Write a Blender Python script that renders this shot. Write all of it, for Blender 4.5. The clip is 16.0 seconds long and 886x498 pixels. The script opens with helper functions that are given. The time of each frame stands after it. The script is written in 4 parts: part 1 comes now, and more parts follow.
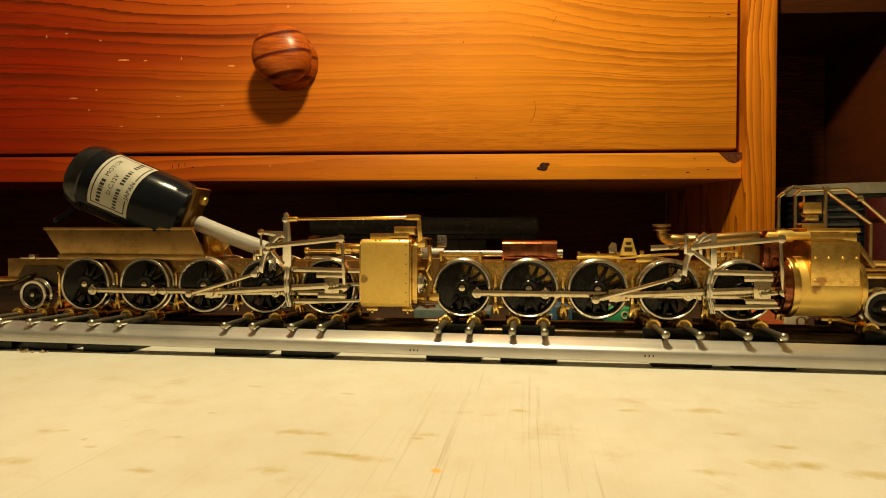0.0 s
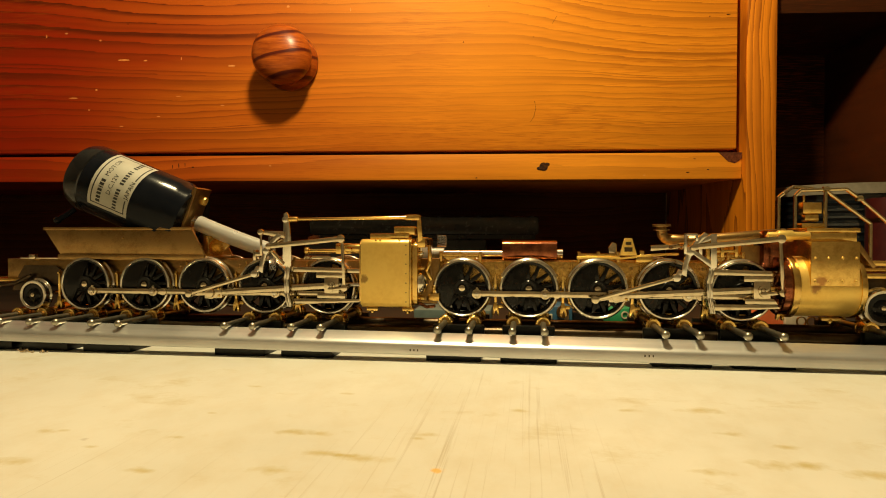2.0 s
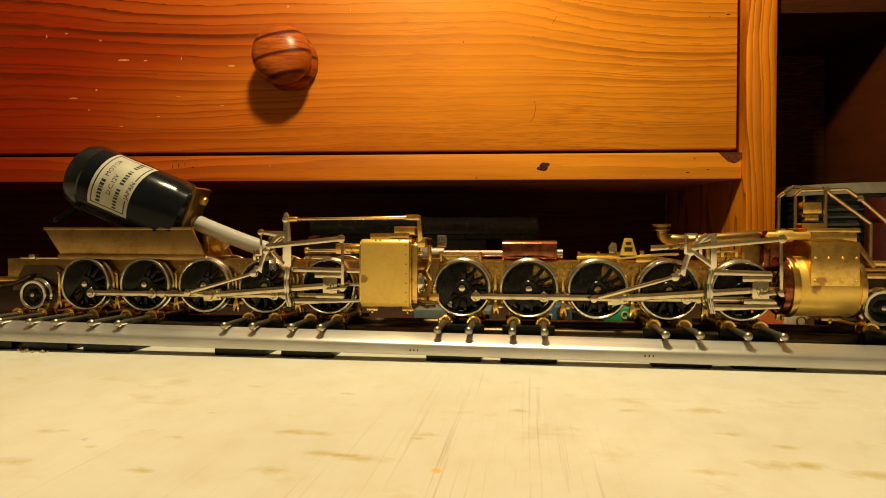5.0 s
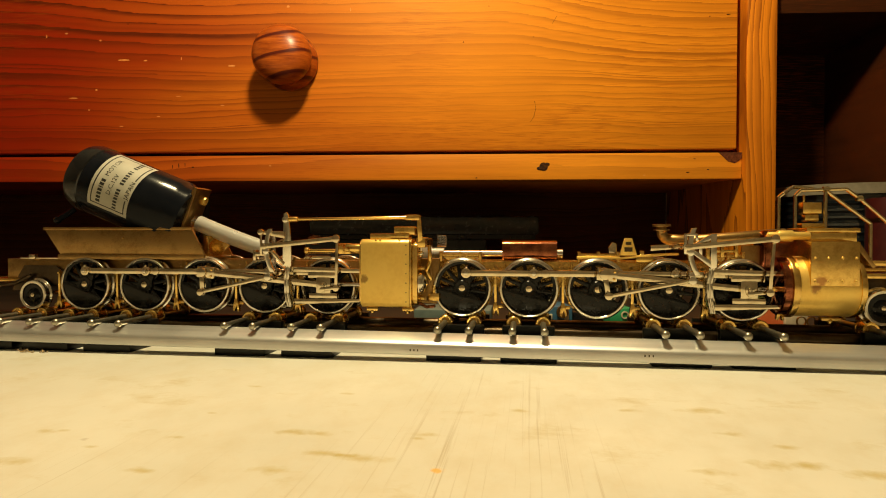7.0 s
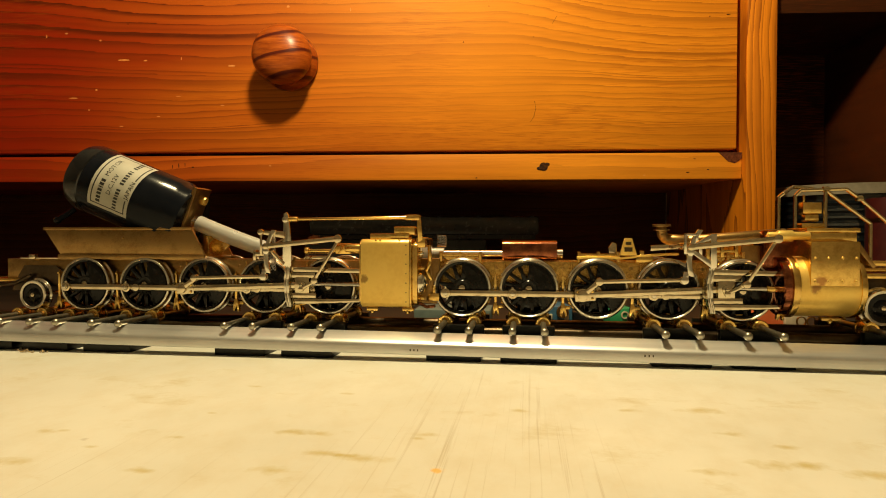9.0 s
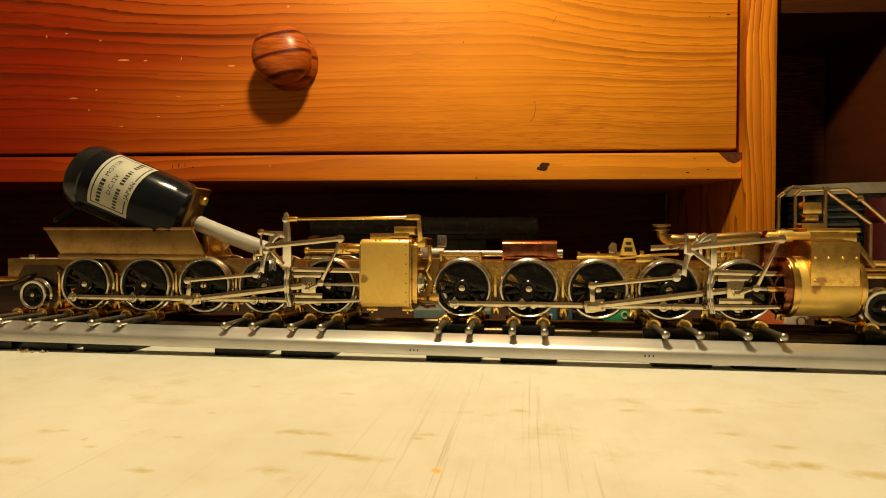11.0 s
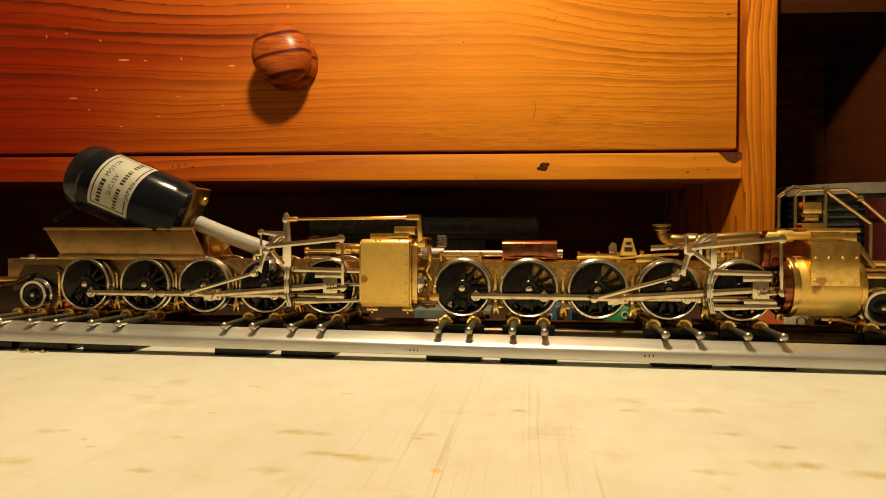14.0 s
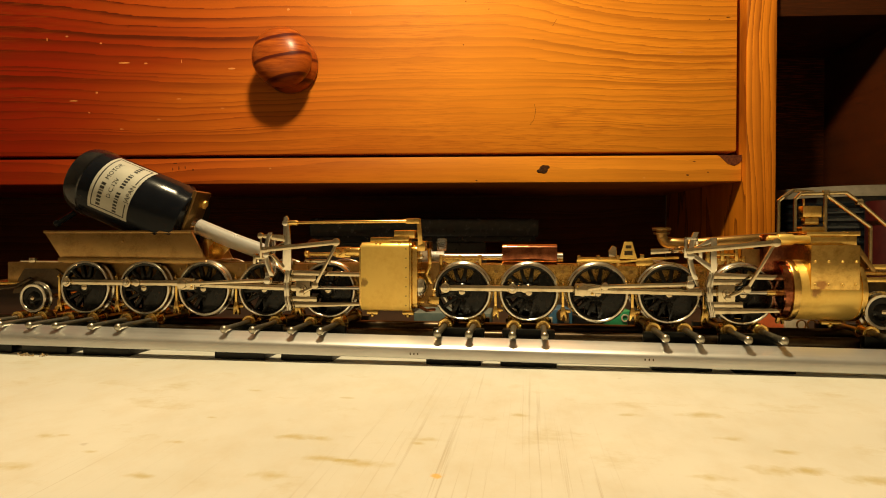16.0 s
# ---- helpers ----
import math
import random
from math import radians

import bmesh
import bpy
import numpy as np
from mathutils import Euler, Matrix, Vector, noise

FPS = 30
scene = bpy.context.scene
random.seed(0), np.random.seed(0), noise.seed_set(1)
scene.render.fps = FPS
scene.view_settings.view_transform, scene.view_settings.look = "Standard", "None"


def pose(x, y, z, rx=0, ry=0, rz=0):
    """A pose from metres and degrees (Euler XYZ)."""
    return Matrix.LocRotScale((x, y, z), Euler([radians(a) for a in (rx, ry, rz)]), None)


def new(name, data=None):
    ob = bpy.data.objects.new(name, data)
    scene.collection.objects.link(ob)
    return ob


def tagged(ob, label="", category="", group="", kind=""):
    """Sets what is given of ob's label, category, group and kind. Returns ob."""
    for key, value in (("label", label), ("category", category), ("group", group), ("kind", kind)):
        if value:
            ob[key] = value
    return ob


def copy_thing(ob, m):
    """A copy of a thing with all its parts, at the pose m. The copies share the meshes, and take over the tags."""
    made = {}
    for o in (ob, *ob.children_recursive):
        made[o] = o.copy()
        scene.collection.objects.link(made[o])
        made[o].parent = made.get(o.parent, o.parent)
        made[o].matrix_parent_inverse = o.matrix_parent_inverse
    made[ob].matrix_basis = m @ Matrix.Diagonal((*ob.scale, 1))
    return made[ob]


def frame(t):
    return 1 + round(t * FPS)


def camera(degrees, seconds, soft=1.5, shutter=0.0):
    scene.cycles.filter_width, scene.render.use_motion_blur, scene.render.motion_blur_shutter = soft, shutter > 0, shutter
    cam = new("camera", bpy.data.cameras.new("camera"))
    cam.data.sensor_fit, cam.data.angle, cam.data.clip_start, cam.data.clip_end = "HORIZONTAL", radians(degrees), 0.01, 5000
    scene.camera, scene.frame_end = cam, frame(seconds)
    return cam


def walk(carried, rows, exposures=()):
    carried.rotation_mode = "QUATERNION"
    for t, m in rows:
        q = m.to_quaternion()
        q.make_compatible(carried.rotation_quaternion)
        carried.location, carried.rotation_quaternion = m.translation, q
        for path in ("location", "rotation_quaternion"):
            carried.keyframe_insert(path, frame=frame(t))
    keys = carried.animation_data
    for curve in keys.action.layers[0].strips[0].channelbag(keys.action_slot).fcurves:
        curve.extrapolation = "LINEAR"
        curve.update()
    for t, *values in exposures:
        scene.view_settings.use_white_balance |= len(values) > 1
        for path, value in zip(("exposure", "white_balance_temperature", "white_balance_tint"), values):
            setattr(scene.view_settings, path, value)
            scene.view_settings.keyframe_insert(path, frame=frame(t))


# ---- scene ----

# ---------- camera: lies low on the desk, stands still, is nudged at the end ----------
cam = camera(70.7, 16.0, soft=1.0)
walk(cam, [
    (0.0, pose(0, 0, 0.030, 88.8)),
    (8.0, pose(0, 0, 0.030, 88.8)),
    (15.1, pose(0, 0, 0.030, 88.8)),
    (15.4, pose(0, 0, 0.030, 88.75)),
    (15.6, pose(0, 0, 0.030, 88.73)),
    (15.8, pose(0, 0, 0.030, 88.75)),
    (15.9, pose(0, 0, 0.030, 88.80)),
    (16.0, pose(0, 0, 0.0304, 88.98)),
], [(0.0, 0.0, 6500, 10.0), (9.2, 0.0, 6500, 10.0), (12.0, 0.02, 6430, 14.0), (15.5, 0.03, 6430, 16.0), (16.0, 0.03, 6430, 16.0)])

# ---------- light: one warm desk lamp above, a dim room ----------
scene.view_settings.exposure = 0.0
world = bpy.data.worlds.new("room_dark")
scene.world = world
world.use_nodes = True
world.node_tree.nodes["Background"].inputs[0].default_value = (1.0, 0.72, 0.45, 1)
world.node_tree.nodes["Background"].inputs[1].default_value = 0.035

LAMP = (-0.012, 0.140, 0.325)
lamp_data = bpy.data.lights.new("desk_lamp_bulb", "POINT")
lamp_data.energy = 6.0
lamp_data.color = (1.0, 0.82, 0.44)
lamp_data.shadow_soft_size = 0.018
lamp = new("desk_lamp_bulb", lamp_data)
lamp.location = LAMP

MM = 0.001


# ---------- materials ----------
def material(name):
    m = bpy.data.materials.new(name)
    m.use_nodes = True
    nt = m.node_tree
    return m, nt, nt.nodes["Principled BSDF"]


def node(nt, kind, **values):
    n = nt.nodes.new(kind)
    for k, v in values.items():
        n.inputs[k].default_value = v
    return n


def ramp(nt, fac, stops):
    r = nt.nodes.new("ShaderNodeValToRGB")
    el = r.color_ramp.elements
    while len(el) < len(stops):
        el.new(0.5)
    for e, (p, c) in zip(el, stops):
        e.position, e.color = p, (*c, 1)
    nt.links.new(fac, r.inputs[0])
    return r.outputs[0]


def coords(nt, scale=(1, 1, 1), place=(0, 0, 0), turn=(0, 0, 0)):
    tc = nt.nodes.new("ShaderNodeTexCoord")
    mp = nt.nodes.new("ShaderNodeMapping")
    mp.inputs["Scale"].default_value = scale
    mp.inputs["Location"].default_value = place
    mp.inputs["Rotation"].default_value = turn
    nt.links.new(tc.outputs["Object"], mp.inputs[0])
    return mp.outputs[0]


def noise_of(nt, vec, scale, detail=4.0, rough=0.55):
    n = node(nt, "ShaderNodeTexNoise", Scale=scale, Detail=detail, Roughness=rough)
    nt.links.new(vec, n.inputs["Vector"])
    return n.outputs["Fac"]


def mix(nt, fac, a, b, mode="MIX"):
    n = nt.nodes.new("ShaderNodeMix")
    n.data_type, n.blend_type = "RGBA", mode
    for sock, v in ((n.inputs[0], fac), (n.inputs[6], a), (n.inputs[7], b)):
        if isinstance(v, (int, float)):
            sock.default_value = v
        elif isinstance(v, tuple):
            sock.default_value = (*v, 1)
        else:
            nt.links.new(v, sock)
    return n.outputs[2]


def calc(nt, op, a, b=0.0):
    n = nt.nodes.new("ShaderNodeMath")
    n.operation = op
    for sock, v in zip(n.inputs, (a, b)):
        if isinstance(v, (int, float)):
            sock.default_value = v
        else:
            nt.links.new(v, sock)
    return n.outputs[0]


def between(nt, value, v0, v1, to0, to1):
    """Runs smoothly from to0 at v0 to to1 at v1 and stays there."""
    n = nt.nodes.new("ShaderNodeMapRange")
    n.interpolation_type = "SMOOTHSTEP"
    for k, v in zip(("From Min", "From Max", "To Min", "To Max"), (v0, v1, to0, to1)):
        n.inputs[k].default_value = v
    nt.links.new(value, n.inputs["Value"])
    return n.outputs[0]


def bump(nt, bsdf, height, strength, distance):
    b = node(nt, "ShaderNodeBump", Strength=strength, Distance=distance)
    nt.links.new(height, b.inputs["Height"])
    nt.links.new(b.outputs[0], bsdf.inputs["Normal"])


def smudge(m, at, r, tone, depth=0.75, uneven=0.0022, core=0.25, grain=700, flat=1.0):
    """A brown tarnish mark with an uneven edge round a place in millimetres."""
    nt = m.node_tree
    bs = nt.nodes["Principled BSDF"]
    old = bs.inputs["Base Color"].links[0].from_socket
    tc = nt.nodes.new("ShaderNodeTexCoord")
    d = nt.nodes.new("ShaderNodeVectorMath")
    d.operation = "DISTANCE"
    wide = nt.nodes.new("ShaderNodeVectorMath")
    wide.operation = "MULTIPLY"
    wide.inputs[1].default_value = (1, flat, 1)
    nt.links.new(tc.outputs["Object"], wide.inputs[0])
    nt.links.new(wide.outputs[0], d.inputs[0])
    d.inputs[1].default_value = (at[0] * 0.001, at[1] * flat * 0.001, at[2] * 0.001)
    n = noise_of(nt, tc.outputs["Object"], grain, 3)
    far = calc(nt, "ADD", d.outputs["Value"], calc(nt, "MULTIPLY", calc(nt, "SUBTRACT", n, 0.5), r * uneven))
    f = ramp(nt, calc(nt, "MULTIPLY", far, 1000.0 / (2 * r)), [(core, (depth,) * 3), (0.55 + (0.25 - core), (0, 0, 0))])
    nt.links.new(mix(nt, f, old, tone), bs.inputs["Base Color"])


def metal(name, light, dark, rough, tarnish=0.45, scale=160, relief=0.15, metallic=1.0):
    """A worn metal: two tones by a coarse and a fine noise, uneven gloss."""
    m, nt, bs = material(name)
    v = coords(nt)
    coarse = noise_of(nt, v, scale, 5, 0.65)
    fine = noise_of(nt, v, scale * 9, 3, 0.6)
    both = calc(nt, "ADD", calc(nt, "MULTIPLY", coarse, 0.7), calc(nt, "MULTIPLY", fine, 0.3))
    col = ramp(nt, both, [(max(0.0, tarnish - 0.18), dark), (tarnish + 0.10, light)])
    nt.links.new(col, bs.inputs["Base Color"])
    bs.inputs["Metallic"].default_value = metallic
    r = calc(nt, "ADD", calc(nt, "MULTIPLY", both, -0.3), rough + 0.15)
    nt.links.new(r, bs.inputs["Roughness"])
    bump(nt, bs, fine, relief, 0.0002)
    return m


BRASS = metal("brass", (0.86, 0.59, 0.18), (0.44, 0.25, 0.06), 0.22, scale=420, relief=0.08)
BRASS_DULL = metal("dull_brass", (0.40, 0.25, 0.09), (0.20, 0.115, 0.04), 0.34, scale=260, relief=0.16)
BRASS_BRIGHT = metal("bright_brass", (0.93, 0.65, 0.17), (0.80, 0.50, 0.10), 0.36, scale=110, relief=0.08, metallic=0.65)
NICKEL = metal("nickel_silver", (0.70, 0.61, 0.43), (0.40, 0.31, 0.19), 0.11, tarnish=0.44, scale=260, relief=0.03)
FRAME_BRASS = metal("grainy_brass", (0.88, 0.58, 0.17), (0.26, 0.13, 0.03), 0.24, tarnish=0.50, scale=1100, relief=0.3)
HANDRAIL = metal("tarnished_brass_wire", (0.62, 0.50, 0.28), (0.36, 0.26, 0.12), 0.18, scale=300, relief=0.1)
POLISHED = metal("polished_nickel", (0.82, 0.78, 0.67), (0.58, 0.53, 0.42), 0.13, tarnish=0.42, scale=380, relief=0.04)
STEEL = metal("wheel_steel", (0.74, 0.70, 0.60), (0.44, 0.38, 0.28), 0.20, scale=400, relief=0.03)
COPPER = metal("copper", (0.50, 0.18, 0.08), (0.12, 0.034, 0.018), 0.16, tarnish=0.56, scale=380, relief=0.06)
GUNMETAL = metal("gun_metal", (0.10, 0.072, 0.045), (0.045, 0.032, 0.02), 0.34, relief=0.05)
AXLE_STEEL = metal("axle_steel", (0.44, 0.41, 0.33), (0.24, 0.21, 0.15), 0.36, relief=0.06)
SHAFT_STEEL = metal("shaft_steel", (0.66, 0.63, 0.58), (0.48, 0.45, 0.39), 0.2, relief=0.02)


smudge(BRASS_BRIGHT, (-41.2, -6, 18.9), 1.1, (0.22, 0.10, 0.03))
smudge(BRASS, (67.6, -7.1, 19.6), 1.6, (0.26, 0.09, 0.04))
smudge(BRASS_BRIGHT, (66.8, -7, 17.8), 1.3, (0.30, 0.11, 0.05))


def plain(name, a, b, rough, scale=300, spec=0.5, relief=0.0):
    m, nt, bs = material(name)
    v = coords(nt)
    n = noise_of(nt, v, scale, 5, 0.6)
    nt.links.new(ramp(nt, n, [(0.35, a), (0.65, b)]), bs.inputs["Base Color"])
    nt.links.new(calc(nt, "ADD", calc(nt, "MULTIPLY", n, 0.2), rough - 0.1), bs.inputs["Roughness"])
    bs.inputs["Specular IOR Level"].default_value = spec
    if relief:
        bump(nt, bs, n, relief, 0.0003)
    return m


WHEEL_BLACK = plain("black_wheel_paint", (0.004, 0.004, 0.004), (0.009, 0.008, 0.007), 0.20, 500, spec=0.24, relief=0.10)
MOTOR_BLACK = plain("black_gloss_paint", (0.004, 0.005, 0.008), (0.006, 0.007, 0.010), 0.15, 200, spec=0.13)
BLOCK_BLACK = plain("black_block", (0.004, 0.0045, 0.004), (0.012, 0.012, 0.010), 0.32, 400, spec=0.3, relief=0.15)
LABEL_PAPER = plain("silver_label", (0.34, 0.33, 0.28), (0.42, 0.40, 0.34), 0.5, 120)
INK = plain("black_ink", (0.01, 0.01, 0.01), (0.014, 0.014, 0.014), 0.5)
SILICONE = plain("silicone_tube", (0.66, 0.64, 0.60), (0.70, 0.68, 0.64), 0.28, 40)
SILICONE.node_tree.nodes["Principled BSDF"].inputs["Transmission Weight"].default_value = 0.5
CLEAR = plain("clear_plastic", (0.70, 0.69, 0.66), (0.80, 0.79, 0.76), 0.18)
CLEAR.node_tree.nodes["Principled BSDF"].inputs["Transmission Weight"].default_value = 0.94
BOX_BLACK = plain("black_plastic_box", (0.006, 0.006, 0.007), (0.010, 0.010, 0.011), 0.3)
BOX_GREY = plain("smoked_lid", (0.03, 0.032, 0.034), (0.045, 0.046, 0.047), 0.25)
TEAL = plain("pale_teal_card", (0.09, 0.125, 0.12), (0.12, 0.16, 0.15), 0.5)
BLUE = plain("blue_circuit_board", (0.03, 0.09, 0.17), (0.04, 0.13, 0.22), 0.4)
GREEN = plain("green_circuit_board", (0.02, 0.22, 0.09), (0.03, 0.30, 0.13), 0.4)
ORANGE = plain("orange_plastic", (0.70, 0.14, 0.04), (0.78, 0.19, 0.06), 0.5)
CREAM = plain("cream_card", (0.55, 0.47, 0.33), (0.63, 0.55, 0.40), 0.6)
RED = plain("red_plastic", (0.04, 0.002, 0.003), (0.06, 0.004, 0.004), 0.5)
LID = plain("cream_lid", (0.17, 0.145, 0.10), (0.22, 0.19, 0.14), 0.5)
JAR_GLASS = plain("dark_blue_glass", (0.004, 0.006, 0.008), (0.008, 0.011, 0.014), 0.12, spec=0.8)
WALL_PAINT = plain("wall_paint", (0.66, 0.61, 0.53), (0.72, 0.67, 0.59), 0.8, 20)
DUST = plain("wood_shavings", (0.30, 0.20, 0.09), (0.42, 0.30, 0.15), 0.8)


def aluminium():
    m, nt, bs = material("aluminium")
    v = coords(nt, (1, 1, 1))
    streak = noise_of(nt, coords(nt, (14, 900, 900)), 1.0, 4, 0.6)
    blotch = noise_of(nt, v, 60, 5, 0.6)
    f = calc(nt, "ADD", calc(nt, "MULTIPLY", streak, 0.5), calc(nt, "MULTIPLY", blotch, 0.5))
    nt.links.new(ramp(nt, f, [(0.35, (0.60, 0.60, 0.60)), (0.65, (0.76, 0.76, 0.76))]), bs.inputs["Base Color"])
    bs.inputs["Metallic"].default_value = 0.85
    nt.links.new(calc(nt, "ADD", calc(nt, "MULTIPLY", f, 0.20), 0.24), bs.inputs["Roughness"])
    bump(nt, bs, streak, 0.10, 0.0001)
    return m


ALU = aluminium()


def pine(name, centre, stretch, ring=420.0, light=(0.93, 0.325, 0.016), dark=(0.13, 0.009, 0.0005), upright=False, knots=True, gloss_level=0.5, fade=True):
    """Varnished pine cut flat: growth rings seen as long arches, fine fibre, a few pale scratches."""
    m, nt, bs = material(name)
    tc = nt.nodes.new("ShaderNodeTexCoord")
    sep = nt.nodes.new("ShaderNodeSeparateXYZ")
    nt.links.new(tc.outputs["Object"], sep.inputs[0])
    along, across = (sep.outputs[2], sep.outputs[0]) if upright else (sep.outputs[0], sep.outputs[2])
    wob_v = coords(nt, (2.2, 2.2, 9) if upright is False else (9, 9, 2.2))
    wob = calc(nt, "SUBTRACT", noise_of(nt, wob_v, 2.0, 3, 0.5), 0.5)
    off = calc(nt, "SUBTRACT", along, centre[0])
    a = calc(nt, "ADD", calc(nt, "MULTIPLY", calc(nt, "MAXIMUM", off, 0.0), stretch), calc(nt, "MULTIPLY", calc(nt, "MINIMUM", off, 0.0), stretch * 0.12))
    b = calc(nt, "ADD", calc(nt, "SUBTRACT", across, centre[1]), calc(nt, "MULTIPLY", wob, 0.022))
    r = calc(nt, "SQRT", calc(nt, "ADD", calc(nt, "MULTIPLY", a, a), calc(nt, "MULTIPLY", b, b)))
    if fade:
        # the upper rings sink along the board: gently at one end, in bowl-shaped arches at the other
        tall = calc(nt, "MAXIMUM", calc(nt, "SUBTRACT", across, 0.118), 0.0)
        sink = between(nt, along, -0.29, -0.13, 0.0, 0.30)
        bowl = between(nt, along, 0.185, 0.03, 0.0, 1.0)
        bowl = calc(nt, "MULTIPLY", calc(nt, "SUBTRACT", 1.0, calc(nt, "MULTIPLY", bowl, bowl)), 0.62)
        r = calc(nt, "ADD", r, calc(nt, "MULTIPLY", tall, calc(nt, "ADD", sink, bowl)))
        # wider rings higher up
        r = calc(nt, "SUBTRACT", r, calc(nt, "MULTIPLY", calc(nt, "MAXIMUM", calc(nt, "SUBTRACT", r, 0.078), 0.0), 0.45))
    fine_v = coords(nt, (10, 300, 420) if not upright else (420, 300, 10))
    fibre = noise_of(nt, fine_v, 1.0, 5, 0.65)
    r2 = calc(nt, "ADD", calc(nt, "MULTIPLY", r, ring), calc(nt, "MULTIPLY", fibre, 1.2))
    # uneven ring spacing
    uneven = node(nt, "ShaderNodeTexNoise", Scale=0.35, Detail=2.0)
    comb = nt.nodes.new("ShaderNodeCombineXYZ")
    nt.links.new(r2, comb.inputs[0])
    nt.links.new(comb.outputs[0], uneven.inputs["Vector"])
    phase = calc(nt, "ADD", r2, calc(nt, "MULTIPLY", uneven.outputs["Fac"], 6.0))
    saw = calc(nt, "FRACT", calc(nt, "MULTIPLY", phase, 0.5))
    saw = calc(nt, "POWER", saw, 2.2)
    strength = ramp(nt, noise_of(nt, coords(nt, (3, 3, 10) if not upright else (10, 3, 3)), 2.0, 2), [(0.30, (0.40,) * 3), (0.62, (1.0,) * 3)])
    fac = calc(nt, "MULTIPLY", saw, strength)
    if fade:
        # bold rings at one end, a plain middle, thinner rings at the other end
        ends = calc(nt, "ADD", between(nt, along, -0.20, 0.02, 1.1, 0.24), between(nt, along, 0.03, 0.12, 0.0, 0.34))
        bold = between(nt, across, 0.10, 0.16, 0.70, 1.2)
        fac = calc(nt, "MULTIPLY", fac, calc(nt, "MULTIPLY", ends, bold))
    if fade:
        # lamp light painted into the wood: redder, darker to one end, paler lower down
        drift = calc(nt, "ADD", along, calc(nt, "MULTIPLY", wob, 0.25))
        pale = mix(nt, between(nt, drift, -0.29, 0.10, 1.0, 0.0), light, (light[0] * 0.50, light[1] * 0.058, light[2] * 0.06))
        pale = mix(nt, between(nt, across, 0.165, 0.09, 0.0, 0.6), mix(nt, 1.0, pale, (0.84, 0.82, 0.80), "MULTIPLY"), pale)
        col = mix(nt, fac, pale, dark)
    else:
        col = mix(nt, fac, light, dark)
    tone = ramp(nt, noise_of(nt, coords(nt, (2, 4, 6)), 3.0, 3), [(0.3, (0.80, 0.76, 0.72)), (0.7, (1.0, 1.0, 1.0))])
    col = mix(nt, 1.0, col, tone, "MULTIPLY")
    fib = ramp(nt, fibre, [(0.3, (0.86, 0.82, 0.78)), (0.6, (1.0, 1.0, 1.0))])
    col = mix(nt, 1.0, col, fib, "MULTIPLY")
    # short dark pores along the grain
    pore = noise_of(nt, coords(nt, (75, 1500, 1700) if not upright else (1700, 1500, 75), (0.4, 0.2, 0.7)), 1.0, 3, 0.6)
    where = noise_of(nt, coords(nt, (9, 9, 25) if not upright else (25, 9, 9), (1.4, 0.2, 0.3)), 1.0, 2)
    pores = calc(nt, "MULTIPLY", ramp(nt, pore, [(0.50, (0,) * 3), (0.64, (0.9,) * 3)]), ramp(nt, where, [(0.42, (0.15,) * 3), (0.6, (1.0,) * 3)]))
    col = mix(nt, pores, col, mix(nt, 0.5, col, (0.34, 0.055, 0.002)))
    if knots:
        vor = node(nt, "ShaderNodeTexVoronoi", Scale=1.0)
        nt.links.new(coords(nt, (38, 10, 70) if not upright else (70, 10, 38)), vor.inputs["Vector"])
        nick = ramp(nt, vor.outputs["Distance"], [(0.018, (0.8,) * 3), (0.045, (0, 0, 0))])
        sel = node(nt, "ShaderNodeSeparateColor")
        nt.links.new(vor.outputs["Color"], sel.inputs[0])
        nick = calc(nt, "MULTIPLY", nick, calc(nt, "GREATER_THAN", sel.outputs[0], 0.62))
        col = mix(nt, nick, col, (0.80, 0.42, 0.13))
    nt.links.new(col, bs.inputs["Base Color"])
    gloss = noise_of(nt, coords(nt, (6, 20, 20)), 6.0, 4, 0.6)
    nt.links.new(calc(nt, "ADD", calc(nt, "MULTIPLY", gloss, 0.12), 0.50), bs.inputs["Roughness"])
    bs.inputs["Specular IOR Level"].default_value = gloss_level
    bs.inputs["Specular Tint"].default_value = (1.0, 0.80, 0.34, 1)
    h = calc(nt, "ADD", calc(nt, "MULTIPLY", fac, -0.4), fibre)
    bump(nt, bs, h, 0.10, 0.0003)
    return m


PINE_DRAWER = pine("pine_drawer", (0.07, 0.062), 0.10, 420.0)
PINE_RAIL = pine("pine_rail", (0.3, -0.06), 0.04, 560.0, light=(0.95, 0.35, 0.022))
PINE_POST = pine("pine_post", (0.0, 0.03), 0.05, 700.0, light=(0.86, 0.27, 0.012), upright=True, fade=False)
# pine darkened in its colour for the shade under the drawer
PINE_BACK_SHADED = pine("pine_back_shaded", (0.1, 0.0), 0.06, 300.0, light=(0.15, 0.05, 0.018), dark=(0.08, 0.025, 0.009), knots=False, gloss_level=0.1, fade=False)
# same pine coloured near black: the shade inside the bay is in the colour
PINE_BAY_SHADED = pine("pine_bay_shaded", (0.1, 0.0), 0.06, 300.0, light=(0.046, 0.014, 0.006), dark=(0.028, 0.008, 0.004), knots=False, gloss_level=0.12, fade=False)


